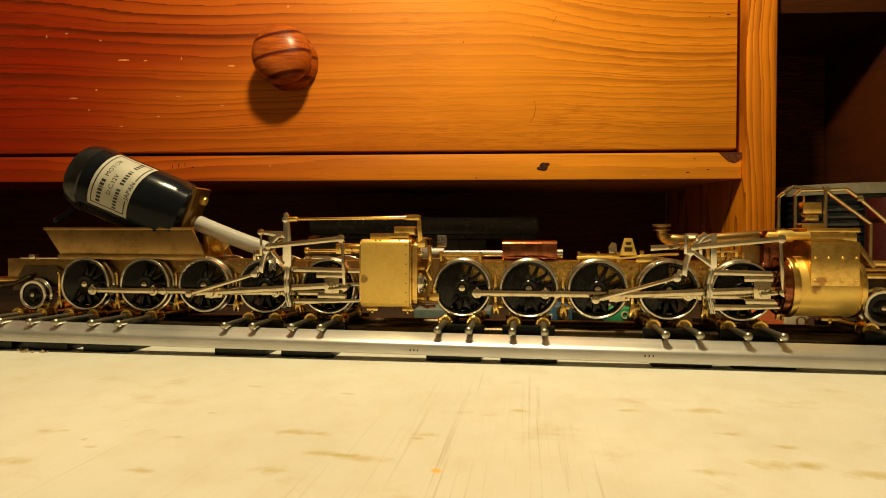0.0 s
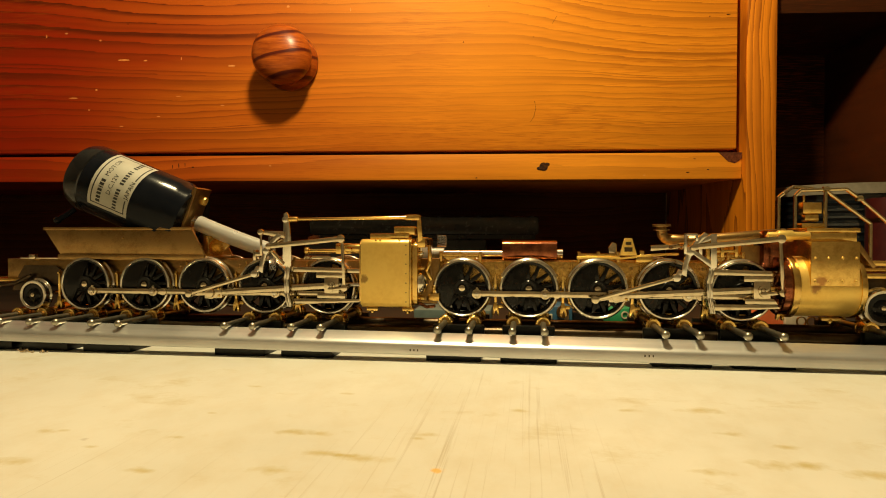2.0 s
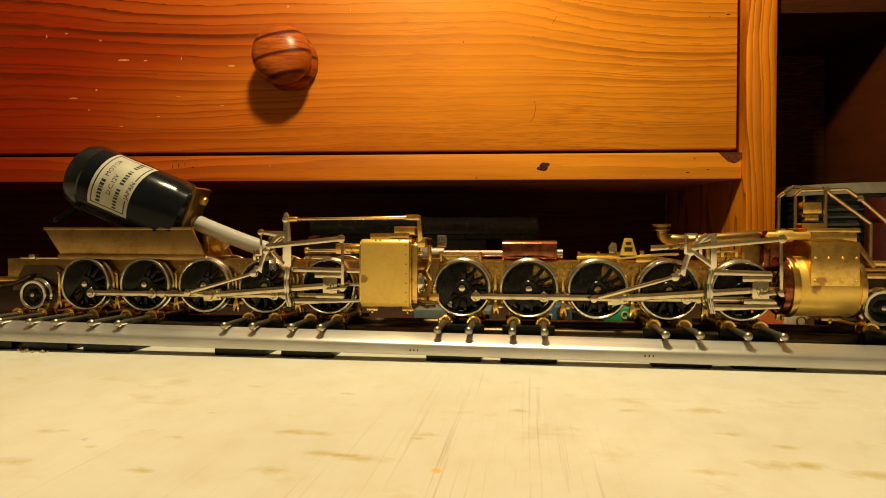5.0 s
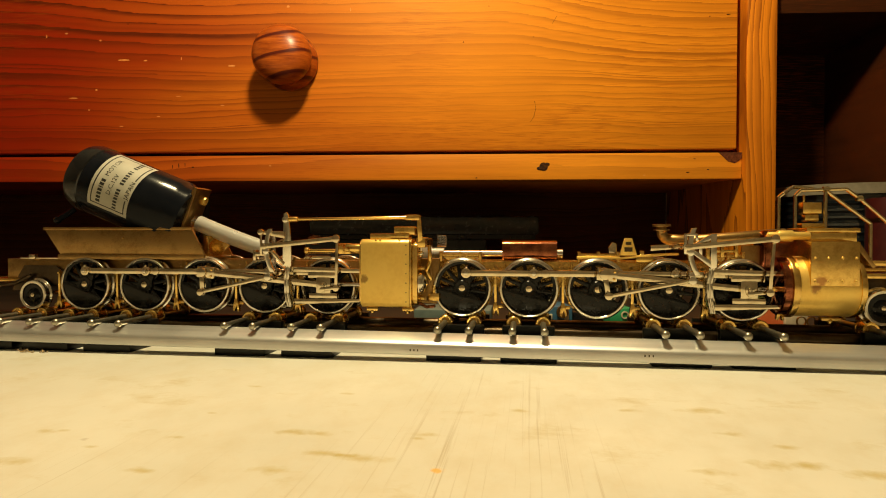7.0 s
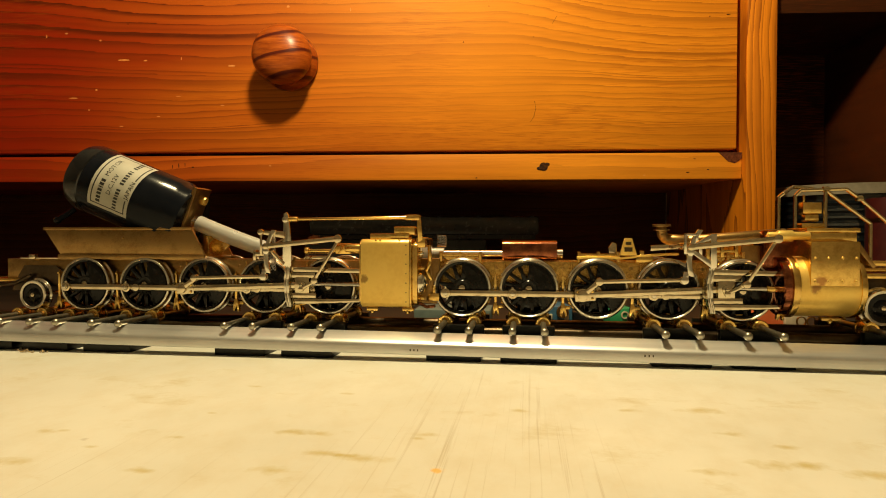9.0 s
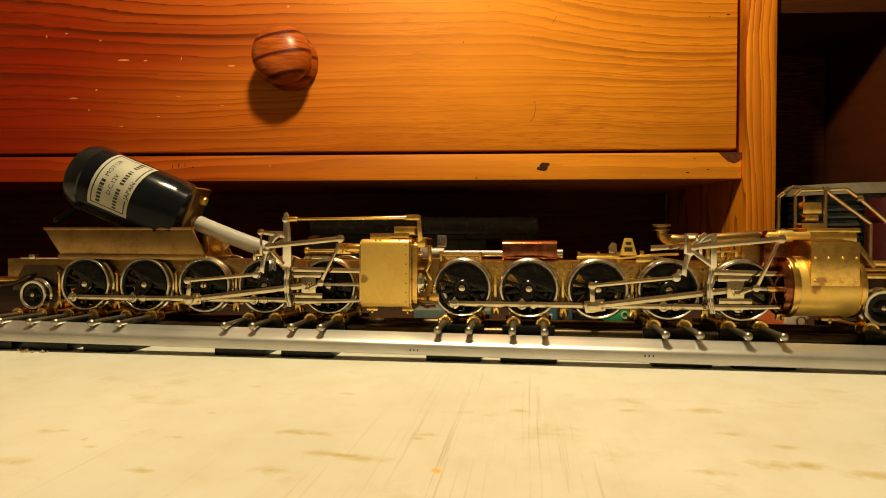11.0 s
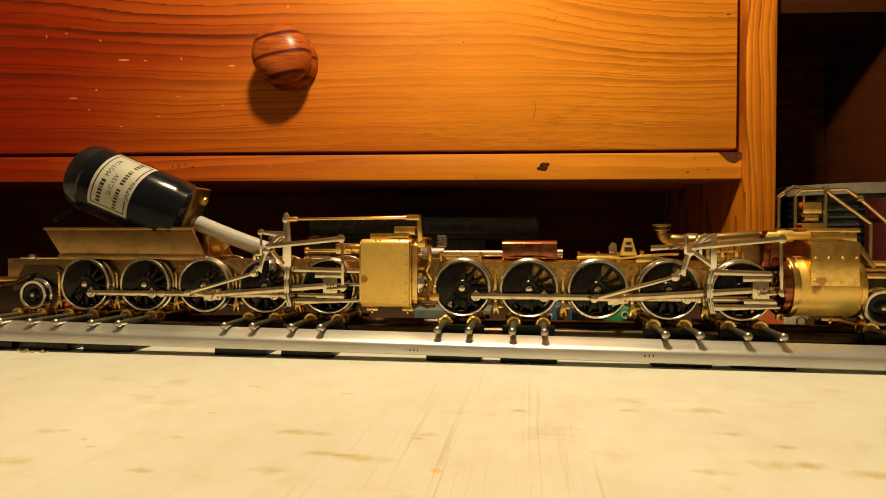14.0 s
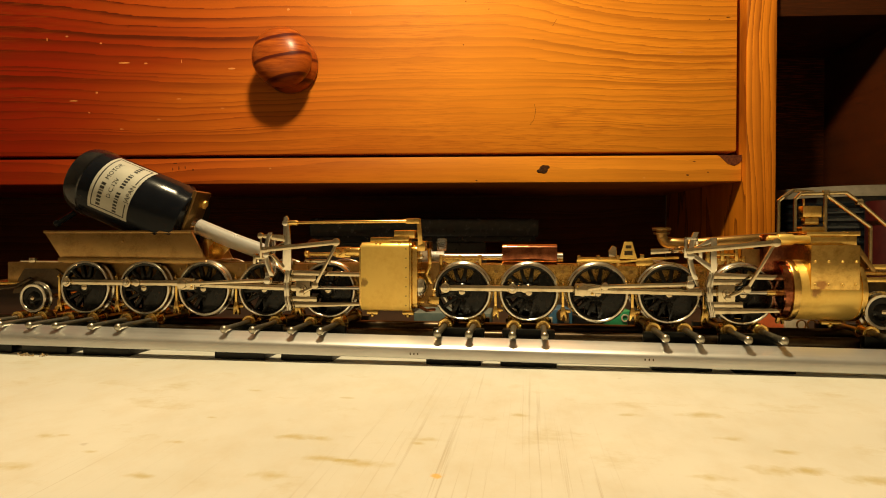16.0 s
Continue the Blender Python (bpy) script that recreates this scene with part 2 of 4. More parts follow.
def knob_wood():
    m, nt, bs = material("striped_knob_wood")
    v = coords(nt, (1, 1, 1), turn=(0, radians(12), 0))
    sep = nt.nodes.new("ShaderNodeSeparateXYZ")
    nt.links.new(v, sep.inputs[0])
    wob = noise_of(nt, coords(nt, (30, 30, 90)), 1.0, 3)
    z = calc(nt, "ADD", calc(nt, "MULTIPLY", sep.outputs[2], 88.0), calc(nt, "MULTIPLY", wob, 0.22))
    band = calc(nt, "FRACT", calc(nt, "ADD", z, 0.98))
    line = ramp(nt, band, [(0.0, (0, 0, 0)), (0.74, (0, 0, 0)), (0.86, (1, 1, 1)), (0.97, (0.9, 0.9, 0.9)), (1.0, (0, 0, 0))])
    grain = noise_of(nt, coords(nt, (80, 80, 700)), 1.0, 5, 0.7)
    base = ramp(nt, grain, [(0.3, (0.20, 0.030, 0.003)), (0.65, (0.46, 0.100, 0.010))])
    col = mix(nt, line, base, (0.070, 0.007, 0.004))
    nt.links.new(col, bs.inputs["Base Color"])
    bs.inputs["Roughness"].default_value = 0.32
    bs.inputs["Specular IOR Level"].default_value = 0.35
    bump(nt, bs, grain, 0.12, 0.0003)
    return m


KNOB_WOOD = knob_wood()


def desk_white():
    """Worn cream-white desk top: faint brown stains, drag marks running away from the viewer."""
    m, nt, bs = material("worn_white_desk")
    big = noise_of(nt, coords(nt, (9, 14, 9)), 1.0, 5, 0.6)
    blot = noise_of(nt, coords(nt, (42, 60, 45), (0.3, 0.1, 0)), 1.0, 6, 0.7)
    streak = noise_of(nt, coords(nt, (1100, 12, 40), (0.7, 0.2, 0)), 1.0, 4, 0.7)
    patch = noise_of(nt, coords(nt, (16, 8, 9), (1.7, 0.6, 0)), 1.0, 2)
    fine = noise_of(nt, coords(nt, (1, 1, 1)), 900.0, 4, 0.6)
    base = ramp(nt, big, [(0.3, (0.57, 0.555, 0.485)), (0.7, (0.69, 0.67, 0.60))])
    stain = ramp(nt, blot, [(0.57, (0, 0, 0)), (0.70, (0.46,) * 3)])
    col = mix(nt, stain, base, (0.42, 0.32, 0.11))
    drag = calc(nt, "MULTIPLY", ramp(nt, streak, [(0.56, (0, 0, 0)), (0.72, (0.60,) * 3)]), ramp(nt, patch, [(0.5, (0, 0, 0)), (0.62, (1, 1, 1))]))
    col = mix(nt, drag, col, (0.34, 0.27, 0.17))
    mottle = ramp(nt, noise_of(nt, coords(nt, (110, 70, 50), (2, 3, 0)), 1.0, 5, 0.7), [(0.45, (0, 0, 0)), (0.75, (0.30,) * 3)])
    col = mix(nt, mottle, col, (0.47, 0.37, 0.20))
    speck = ramp(nt, noise_of(nt, coords(nt, (130, 200, 130), (3, 1, 0)), 1.0, 2), [(0.74, (0, 0, 0)), (0.80, (0.8,) * 3)])
    col = mix(nt, speck, col, (0.22, 0.14, 0.06))
    nt.links.new(col, bs.inputs["Base Color"])
    nt.links.new(calc(nt, "ADD", calc(nt, "MULTIPLY", big, 0.25), 0.36), bs.inputs["Roughness"])
    bump(nt, bs, fine, 0.05, 0.0003)
    return m


DESK = desk_white()


for sx, sy, sr in [(-21.4, -80.6, 1.8), (-27.8, -79.2, 1.3), (-24.5, -79.7, 0.8), (-14.6, -69.5, 1.1), (-15.8, -71.3, 0.6), (-72.8, -75.5, 1.0), (-70.9, -74.9, 0.7), (-61.4, -81.2, 0.6), (-35.1, -70.9, 1.6), (-31.4, -71.3, 1.1), (-51.8, -75.6, 0.7), (-53.7, -44.1, 0.9), (29.8, -50.3, 2.0), (30.6, -62.9, 1.2), (33.0, -75.7, 1.8), (36.6, -75.2, 1.5), (23.5, -79.4, 1.2), (43.5, -77.8, 2.0), (-32.2, -86.3, 1.4), (-67.8, -87.9, 1.4), (-48.7, -88.6, 1.2), (-33.5, -47.2, 0.8), (-1.0, -54.5, 1.0), (17.3, -52.0, 1.1), (-52.7, -62.9, 0.5), (36.6, -68.2, 1.0)]:
    smudge(DESK, (sx, sy, 0), sr * 1.5, (0.42, 0.32, 0.07), 0.60, 0.0034, 0.0, 420, 2.2)
smudge(DESK, (-11.1, -83.5, 0), 1.0, (0.78, 0.40, 0.04), 0.75)

DESK_DARK = plain("dark_desk", (0.022, 0.012, 0.007), (0.045, 0.024, 0.012), 0.5, 30)


# metals whose edges are worn round
WORN_EDGES = (NICKEL, POLISHED, BRASS, BRASS_BRIGHT, BRASS_DULL, FRAME_BRASS, STEEL, WHEEL_BLACK)


# ---------- mesh helpers (millimetres) ----------
class Shape:
    def __init__(self):
        self.bm = bmesh.new()

    def _add(self, verts, m):
        bmesh.ops.transform(self.bm, matrix=m, verts=verts)
        return verts

    def box(self, x0, x1, y0, y1, z0, z1, bevel=0.0, m=None):
        r = bmesh.ops.create_cube(self.bm, size=1.0)
        vs = r["verts"]
        s = Matrix.Translation(((x0 + x1) / 2, (y0 + y1) / 2, (z0 + z1) / 2)) @ Matrix.Diagonal((x1 - x0, y1 - y0, z1 - z0, 1))
        bmesh.ops.transform(self.bm, matrix=(m or Matrix()) @ s, verts=vs)
        if bevel:
            es = list({e for v in vs for e in v.link_edges})
            bmesh.ops.bevel(self.bm, geom=es, offset=bevel, segments=2, profile=0.5, affect="EDGES")
        return self

    def cyl(self, p0, p1, r, seg=20, r2=None, caps=True):
        p0, p1 = Vector(p0), Vector(p1)
        d = p1 - p0
        q = d.to_track_quat("Z", "Y").to_matrix().to_4x4()
        m = Matrix.Translation((p0 + p1) / 2) @ q
        bmesh.ops.create_cone(self.bm, cap_ends=caps, segments=seg, radius1=r, radius2=r if r2 is None else r2, depth=d.length, matrix=m)
        return self

    def ball(self, p, r, squash=(1, 1, 1), seg=14):
        m = Matrix.Translation(p) @ Matrix.Diagonal((*squash, 1))
        bmesh.ops.create_uvsphere(self.bm, u_segments=seg, v_segments=max(6, seg // 2 + 1), radius=r, matrix=m)
        return self

    def prism(self, pts, y0, y1, m=None):
        """A flat shape in x and z, from y0 to y1."""
        m = m or Matrix()
        a = [self.bm.verts.new(m @ Vector((x, y0, z))) for x, z in pts]
        b = [self.bm.verts.new(m @ Vector((x, y1, z))) for x, z in pts]
        self.bm.faces.new(a)
        self.bm.faces.new(list(reversed(b)))
        n = len(pts)
        for i in range(n):
            j = (i + 1) % n
            self.bm.faces.new((a[i], b[i], b[j], a[j]))
        return self

    def lathe(self, prof, seg=48, m=None, closed=True):
        """Turns a profile of (radius, place along y) about the y axis."""
        m = m or Matrix()
        rings = []
        for r, y in prof:
            rings.append([self.bm.verts.new(m @ Vector((r * math.cos(t), y, r * math.sin(t)))) for t in (2 * math.pi * i / seg for i in range(seg))])
        n = len(rings)
        for k in range(n if closed else n - 1):
            a, b = rings[k], rings[(k + 1) % n]
            for i in range(seg):
                j = (i + 1) % seg
                self.bm.faces.new((a[i], a[j], b[j], b[i]))
        if not closed:
            self.bm.faces.new(rings[0])
            self.bm.faces.new(list(reversed(rings[-1])))
        return self

    def tube(self, pts, r, seg=8):
        for p, q in zip(pts, pts[1:]):
            self.cyl(p, q, r, seg)
        for p in pts[1:-1]:
            self.ball(p, r, seg=8)
        return self

    def mesh(self, name, mat, smooth=35):
        bm = self.bm
        bmesh.ops.recalc_face_normals(bm, faces=bm.faces[:])
        if mat in WORN_EDGES:
            sharp = [e for e in bm.edges if len(e.link_faces) == 2 and e.calc_face_angle(0.0) > 0.9]
            if sharp:
                bmesh.ops.bevel(bm, geom=sharp, offset=0.11, segments=2, profile=0.5, affect="EDGES", clamp_overlap=True)
        bmesh.ops.scale(bm, vec=(MM, MM, MM), verts=bm.verts[:])
        me = bpy.data.meshes.new(name)
        bm.to_mesh(me)
        bm.free()
        me.materials.append(mat)
        me.polygons.foreach_set("use_smooth", [True] * len(me.polygons))
        me.set_sharp_from_angle(angle=radians(smooth))
        return me


def part(name, shape, mat, parent, label="", at=None):
    ob = new(name, shape.mesh(name, mat) if isinstance(shape, Shape) else shape)
    ob.parent = parent
    if at is not None:
        ob.matrix_basis = at
    if label:
        tagged(ob, label)
    return ob


def thing(name, m, label, category, group="", kind=""):
    ob = new(name)
    ob.empty_display_size = 0.01
    ob.matrix_basis = m
    return tagged(ob, label, category, group, kind)


def single(name, shape, mat, label, category, m=None, group="", kind=""):
    ob = new(name, shape.mesh(name, mat))
    if m is not None:
        ob.matrix_basis = m
    return tagged(ob, label, category, group, kind)


def mpose(x, y, z, rx=0, ry=0, rz=0):
    return pose(x * MM, y * MM, z * MM, rx, ry, rz)


# ---------- setting: desk, room ----------
single("desk_board", Shape().box(-800, 800, -560, 12.0, -8.1, 0, 0.6), DESK, "worn cream-white desk board with brown stains and scratches", "desk", mpose(21.5, 160.5, 0, 0, 0, -7.7), kind="structure")
single("desk_top", Shape().box(-1000, 1000, -600, 600, -40, -8.2, 1.5), DESK_DARK, "dark brown wooden desk top", "desk", kind="structure")
# unseen room shell, set close and pale to bounce lamp light back
single("floor", Shape().box(-1200, 1200, -900, 700, -770, -750), WALL_PAINT, "plain room floor", "floor", kind="structure")
single("wall_north", Shape().box(-1200, 1200, 605, 700, -750, 900), WALL_PAINT, "plain wall behind the desk", "wall", kind="structure")
single("wall_south", Shape().box(-1200, 1200, -1000, -900, -750, 900), WALL_PAINT, "plain wall across the room", "wall", kind="structure")
single("wall_west", Shape().box(-1300, -1200, -1000, 700, -750, 900), WALL_PAINT, "plain side wall", "wall", kind="structure")
single("wall_east", Shape().box(1200, 1300, -1000, 700, -750, 900), WALL_PAINT, "plain side wall", "wall", kind="structure")
single("ceiling", Shape().box(-1300, 1300, -1000, 700, 900, 960), WALL_PAINT, "plain ceiling", "ceiling", kind="structure")

# ---------- the chest of drawers that stands on the desk ----------
CAB = mpose(0, 385, 0, 0, 0, -2.9)


def cabinet():
    c = thing("drawer_cabinet", CAB, "orange varnished pine desk cabinet with drawer and open bay", "cabinet")
    part("side_panel", Shape().box(180.2, 197.7, -4.5, 150, -8.2, 420, 0.8), PINE_POST, c)
    part("side_panel", Shape().box(-470, -451.5, 0, 150, -8.2, 420, 0.8), PINE_POST, c)
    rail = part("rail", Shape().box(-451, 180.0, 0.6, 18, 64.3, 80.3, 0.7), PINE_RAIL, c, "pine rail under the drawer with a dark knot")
    part("knot", Shape().cyl((61.5, 0.9, 72.3), (61.5, 0.35, 72.3), 2.6, 14).ball((59.5, 0.6, 71.2), 1.5, (1.5, 0.3, 0.8)).ball((63.6, 0.6, 73.6), 1.3, (1.3, 0.3, 0.9)),
         plain("knot_brown", (0.010, 0.004, 0.002), (0.09, 0.030, 0.006), 0.7, 1300, spec=0.15, relief=0.6), rail, "dark broken knot")
    chip = Shape().prism([(166, 80.2), (168, 78.5), (171.5, 75.0), (175.5, 73.8), (178, 75.2), (179.8, 77), (179.8, 80.2)], 0.25, 1.2)
    part("chip", chip, plain("raw_chip", (0.06, 0.014, 0.005), (0.17, 0.05, 0.02), 0.8, 700, spec=0.15, relief=0.8), rail, "splintered brown chip in the rail end")
    for nx, nz, w, h in ((152, 76.5, 1.6, 0.5), (148, 68.4, 2.2, 0.8), (160, 70, 1.2, 0.7), (-169, 77.2, 3.0, 0.4), (-166.5, 74.2, 0.7, 3.2), (-162.5, 74.6, 0.6, 2.4), (-157.5, 73.2, 1.6, 0.8), (-170.5, 73.5, 0.5, 2.6), (20.5, 65.6, 1.4, 0.7)):
        part("nick", Shape().ball((nx, 0.65, nz), 1.0, (w * 0.5, 0.2, h * 0.5), seg=10), bpy.data.materials["knot_brown"], rail)
    part("bottom_board", Shape().box(-451, 180.0, 18.2, 148, 66, 80, 0.3), PINE_RAIL, c)
    part("shelf_board", Shape().box(198, 300, 2, 98, 163.2, 181), PINE_BAY_SHADED, c)
    part("bay_side", Shape().box(277, 295, 0, 150, -8.2, 163, 0.6), PINE_BAY_SHADED, c)
    part("bay_back", Shape().box(198, 277, 92, 98, -8.2, 163), PINE_BAY_SHADED, c)
    part("back_panel", Shape().box(-451, 180.0, 150, 155, -8.2, 420), PINE_BACK_SHADED, c)
    part("top_board", Shape().box(-470, 300, 0, 155, 420.5, 438, 0.6), PINE_RAIL, c)
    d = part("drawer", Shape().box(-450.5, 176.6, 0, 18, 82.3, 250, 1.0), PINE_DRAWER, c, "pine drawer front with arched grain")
    k = Shape().lathe([(0.01, 0), (16.2, 0), (17.6, -2), (17.6, -5), (16.2, -8.5), (15.0, -10.5), (15.6, -12.5), (17.0, -15), (17.5, -18), (17.2, -21.5), (15.4, -25), (12.0, -27.8), (7.5, -29.4), (3, -30), (0.01, -30.1)], 64, closed=False)
    part("knob", k, KNOB_WOOD, d, "turned wooden knob with dark red stripes", mpose(-94.4, 0, 137.0))
    dark_nick = plain("dark_nick", (0.02, 0.006, 0.002), (0.05, 0.016, 0.004), 0.7, 600, spec=0.1)
    for nx, nz, w, h in ((12.5, 148.5, 0.9, 0.7), (14, 175, 0.5, 1.1), (171, 162.5, 2.6, 0.6), (28, 170, 0.7, 0.5), (160, 161.5, 1.0, 0.5), (-198, 163, 1.6, 0.4), (55, 151, 0.5, 0.5), (88, 143, 0.5, 0.4)):
        part("nick", Shape().ball((nx, 0.05, nz), 1.0, (w * 0.5, 0.2, h * 0.5), seg=10), dark_nick, d)
    pale_nick = plain("pale_nick", (0.62, 0.20, 0.04), (0.72, 0.28, 0.07), 0.6, 600, spec=0.2)
    for nx, nz, w, h in ((-251, 156, 1.0, 2.2), (-216, 153, 1.6, 1.2), (-201, 140.5, 8.0, 1.2), (-187, 140, 2.4, 1.0), (-132, 136, 5.0, 1.2), (-234, 117, 6.0, 0.9), (-219, 122, 1.6, 1.4), (-224, 109.5, 1.4, 0.9),
                         (-166, 117.5, 3.5, 0.6), (-179, 105, 2.6, 0.7), (-203, 99, 2.6, 0.7), (-57, 169.5, 0.8, 2.4), (-164, 141, 0.7, 2.2), (-138, 111.5, 2.6, 0.6), (143, 142, 4.0, 0.5), (-96, 172, 2.0, 1.6)):
        part("nick", Shape().ball((nx, 0.02, nz), 1.0, (w * 0.5, 0.12, h * 0.5), seg=10), pale_nick, d)
    for pts in ([(55.8, 0.02, 112), (56.6, 0.02, 108), (55.6, 0.02, 103), (53.4, 0.02, 99.5)], [(66.5, 0.02, 159), (69, 0.02, 163)]):
        part("scratch", Shape().tube(pts, 0.10, 5), dark_nick, d, "thin dark scratch")
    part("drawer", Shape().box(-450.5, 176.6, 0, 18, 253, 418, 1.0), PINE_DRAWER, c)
    return c


cabinet()

# ---------- rolling road: bar, roller blocks ----------
YAW = 7.7
LOCO = mpose(21.5, 160.5, 0, 0, 0, -YAW)

bar = Shape()
prof = [(-16.1, 1.15), (-16.3, 1.4), (-16.3, 3.1), (-16.15, 3.6), (-15.7, 4.05), (-14.9, 4.5), (-13.7, 5.05), (-12.4, 5.6), (-11.5, 5.9), (-11.2, 5.7), (-11.2, 4.6), (-14.4, 3.4), (-14.8, 1.15)]
ends = []
for x in (-230.0, 175.0):
    ends.append([bar.bm.verts.new((x, y, z)) for y, z in prof])
bar.bm.faces.new(ends[0])
bar.bm.faces.new(list(reversed(ends[1])))
for i in range(len(prof)):
    j = (i + 1) % len(prof)
    bar.bm.faces.new((ends[0][i], ends[0][j], ends[1][j], ends[1][i]))
road = thing("rolling_road_bar", LOCO, "sloped-top aluminium bar of a rolling road on the desk", "metal bar")
part("bar", bar, ALU, road, "", mpose(40, 0, 0) @ pose(0, 0, 0, 0, 0.45) @ mpose(-40, 0, 0))
for fx, fz in ((-180.0, 2.75), (130.0, 0.45)):
    part("foot", Shape().box(fx - 4, fx + 4, -16.0, -14.9, 0.0, fz), BLOCK_BLACK, road)
for mx in (-27.5, 26.5):
    s = Shape()
    for i in range(3):
        s.box(mx + i * 0.9, mx + i * 0.9 + 0.28, -16.34, -16.28, 2.6, 3.1)
    part("stamp_mark", s, GUNMETAL, road, "small unreadable stamped mark")

rail = thing("running_rail", LOCO, "dark gun-metal running rail behind the bar", "rail")
part("rail_body", Shape().box(-230, 175, 0.8, 2.6, 0.0, 4.6, 0.5).cyl((-230, 1.2, 4.7), (175, 1.2, 4.7), 1.5, 16), GUNMETAL, rail)
rail_far = copy_thing(rail, LOCO @ mpose(0, 15.6, 0))


def roller_block():
    b = thing("roller_block", LOCO, "black roller block with brass rollers and steel axles", "roller block", "rolling road blocks")
    part("body", Shape().box(-6.6, 6.6, -14.2, -1.2, 0.0, 2.9, 0.2).box(-6.6, 6.6, -9.6, -1.2, 2.8, 4.7, 0.3).box(-6.6, 6.6, -3.4, -1.2, 4.5, 7.2, 0.3), BLOCK_BLACK, b)
    part("body", Shape().box(-6.6, 6.6, 20.4, 23.0, 0.0, 7.0, 0.35), BLOCK_BLACK, b)
    part("foot_plate", Shape().box(-6.2, 6.2, -1.4, 20.6, 0.0, 1.6, 0.2), BLOCK_BLACK, b)
    for x in (-3.75, 3.75):
        r = part("roller", Shape().lathe([(0.5, -0.9), (1.75, -0.9), (1.95, -0.7), (1.95, 2.2), (1.65, 2.5), (1.65, 3.0), (1.9, 3.1), (1.9, 3.4), (0.5, 3.4)], 28, Matrix.Translation((x, 0, 7.4))), BRASS, b, "turned brass roller")
        part("bush", Shape().lathe([(0.5, -1.2), (1.2, -1.2), (1.2, -0.85), (0.5, -0.85)], 20, Matrix.Translation((x, 0, 7.4))), BRASS_DULL, r)
        part("roller", Shape().lathe([(0.5, 15.6), (2.1, 15.6), (2.1, 16.2), (1.65, 16.4), (1.65, 19.0), (0.5, 19.0)], 20, Matrix.Translation((x, 0, 7.4))), BRASS, b, "turned brass roller")
        part("axle", Shape().cyl((x, -14.6, 7.5), (x, 20.6, 7.4), 0.74, 12).ball((x, -14.7, 7.5), 0.98), AXLE_STEEL, b, "round-ended steel axle")
    return b


BLOCKS = (-141.4, -125.3, -107.6, -71.3, -53.8, -17.3, 0.5, 35.2, 53.0, 85.5)
first = roller_block()
for i, bx in enumerate(BLOCKS):
    if i == 0:
        first.matrix_basis = LOCO @ mpose(bx, 0, 0)
    else:
        copy_thing(first, LOCO @ mpose(bx, 0, 0))

# ---------- the locomotive chassis ----------
AXLE_Z = 16.35
WHEEL_R = 7.75
CRANK = 4.25
REAR = (-124.5, -106.2, -88.5, -70.8, -52.9)
FRONT = (-16.7, 0.6, 17.95, 35.3, 52.8)
loco = thing("model_locomotive", LOCO, "unpainted brass articulated model locomotive chassis on rollers", "model train")


def wheel_meshes():
    out = {}
    out["tyre"] = Shape().lathe([(6.85, 0.15), (7.0, 0.0), (7.4, 0.0), (7.5, 0.15), (7.5, 1.6), (7.95, 1.9), (8.0, 2.2), (7.9, 2.5), (6.85, 2.5)], 56).mesh("tyre", STEEL)
    s = Shape().lathe([(6.2, 0.5), (6.9, 0.3), (6.9, 2.3), (6.2, 2.2)], 48)
    s.lathe([(0.6, 0.1), (1.9, 0.1), (2.1, 0.4), (2.1, 2.2), (0.6, 2.2)], 24)
    # boss that carries the crank pin
    s.prism([(-1.6, 1.9), (1.2, 1.9), (4.6, 1.35), (5.4, 0.7), (5.4, -0.7), (4.6, -1.35), (1.2, -1.9), (-1.6, -1.9)], 0.0, 1.8)
    out["wheel_center"] = s.mesh("wheel_center", WHEEL_BLACK)
    pts = [(6.5 * math.cos(a), 6.5 * math.sin(a)) for a in (radians(104 + 152 * i / 18) for i in range(19))]
    out["counterweight"] = Shape().prism(pts, 0.15, 1.6).mesh("counterweight", WHEEL_BLACK)
    out["hub_ring"] = Shape().lathe([(1.25, -0.1), (2.0, -0.1), (2.2, 0.1), (2.2, 0.6), (1.25, 0.6)], 28).mesh("hub_ring", WHEEL_BLACK)
    out["axle_end"] = Shape().cyl((0, -0.15, 0), (0, 1, 0), 0.85, 20).mesh("axle_end", NICKEL)
    out["crank_pin"] = Shape().cyl((CRANK, -1.8, 0), (CRANK, 0.5, 0), 0.9, 16).mesh("crank_pin", NICKEL)
    out["spoke"] = Shape().prism([(1.8, -0.62), (6.3, -0.42), (6.3, 0.42), (1.8, 0.62)], 0.6, 1.8).mesh("spoke", WHEEL_BLACK)
    return out


WM = wheel_meshes()


def driving_wheel(x, y):
    w = new("driving_wheel")
    w.parent = loco
    w.matrix_basis = mpose(x, y, AXLE_Z)
    for n, me in WM.items():
        if n != "spoke":
            part(n, me, None, w)
    for i in range(13):
        part("spoke", WM["spoke"], None, w, "", pose(0, 0, 0, 0, 360 * i / 13, 0))
    return w


def rod(name, length, w, t, mat, label="", eyes=(1.0, 1.0), parent=None, flute=False):
    """A flat rod from the origin along +x with round eyes at both ends."""
    s = Shape().box(0, length, -t / 2, t / 2, -w / 2, w / 2, min(w, t) * 0.34)
    for x, r in ((0, eyes[0]), (length, eyes[1])):
        s.cyl((x, -t * 0.7, 0), (x, t * 0.7, 0), r, 18)
    ob = part(name, s, mat, parent or loco, label)
    if flute:
        part("flute", Shape().box(length * 0.12, length * 0.88, -t / 2 - 0.08, -t / 2 + 0.1, -w * 0.14, w * 0.14), NICKEL, ob)
    return ob


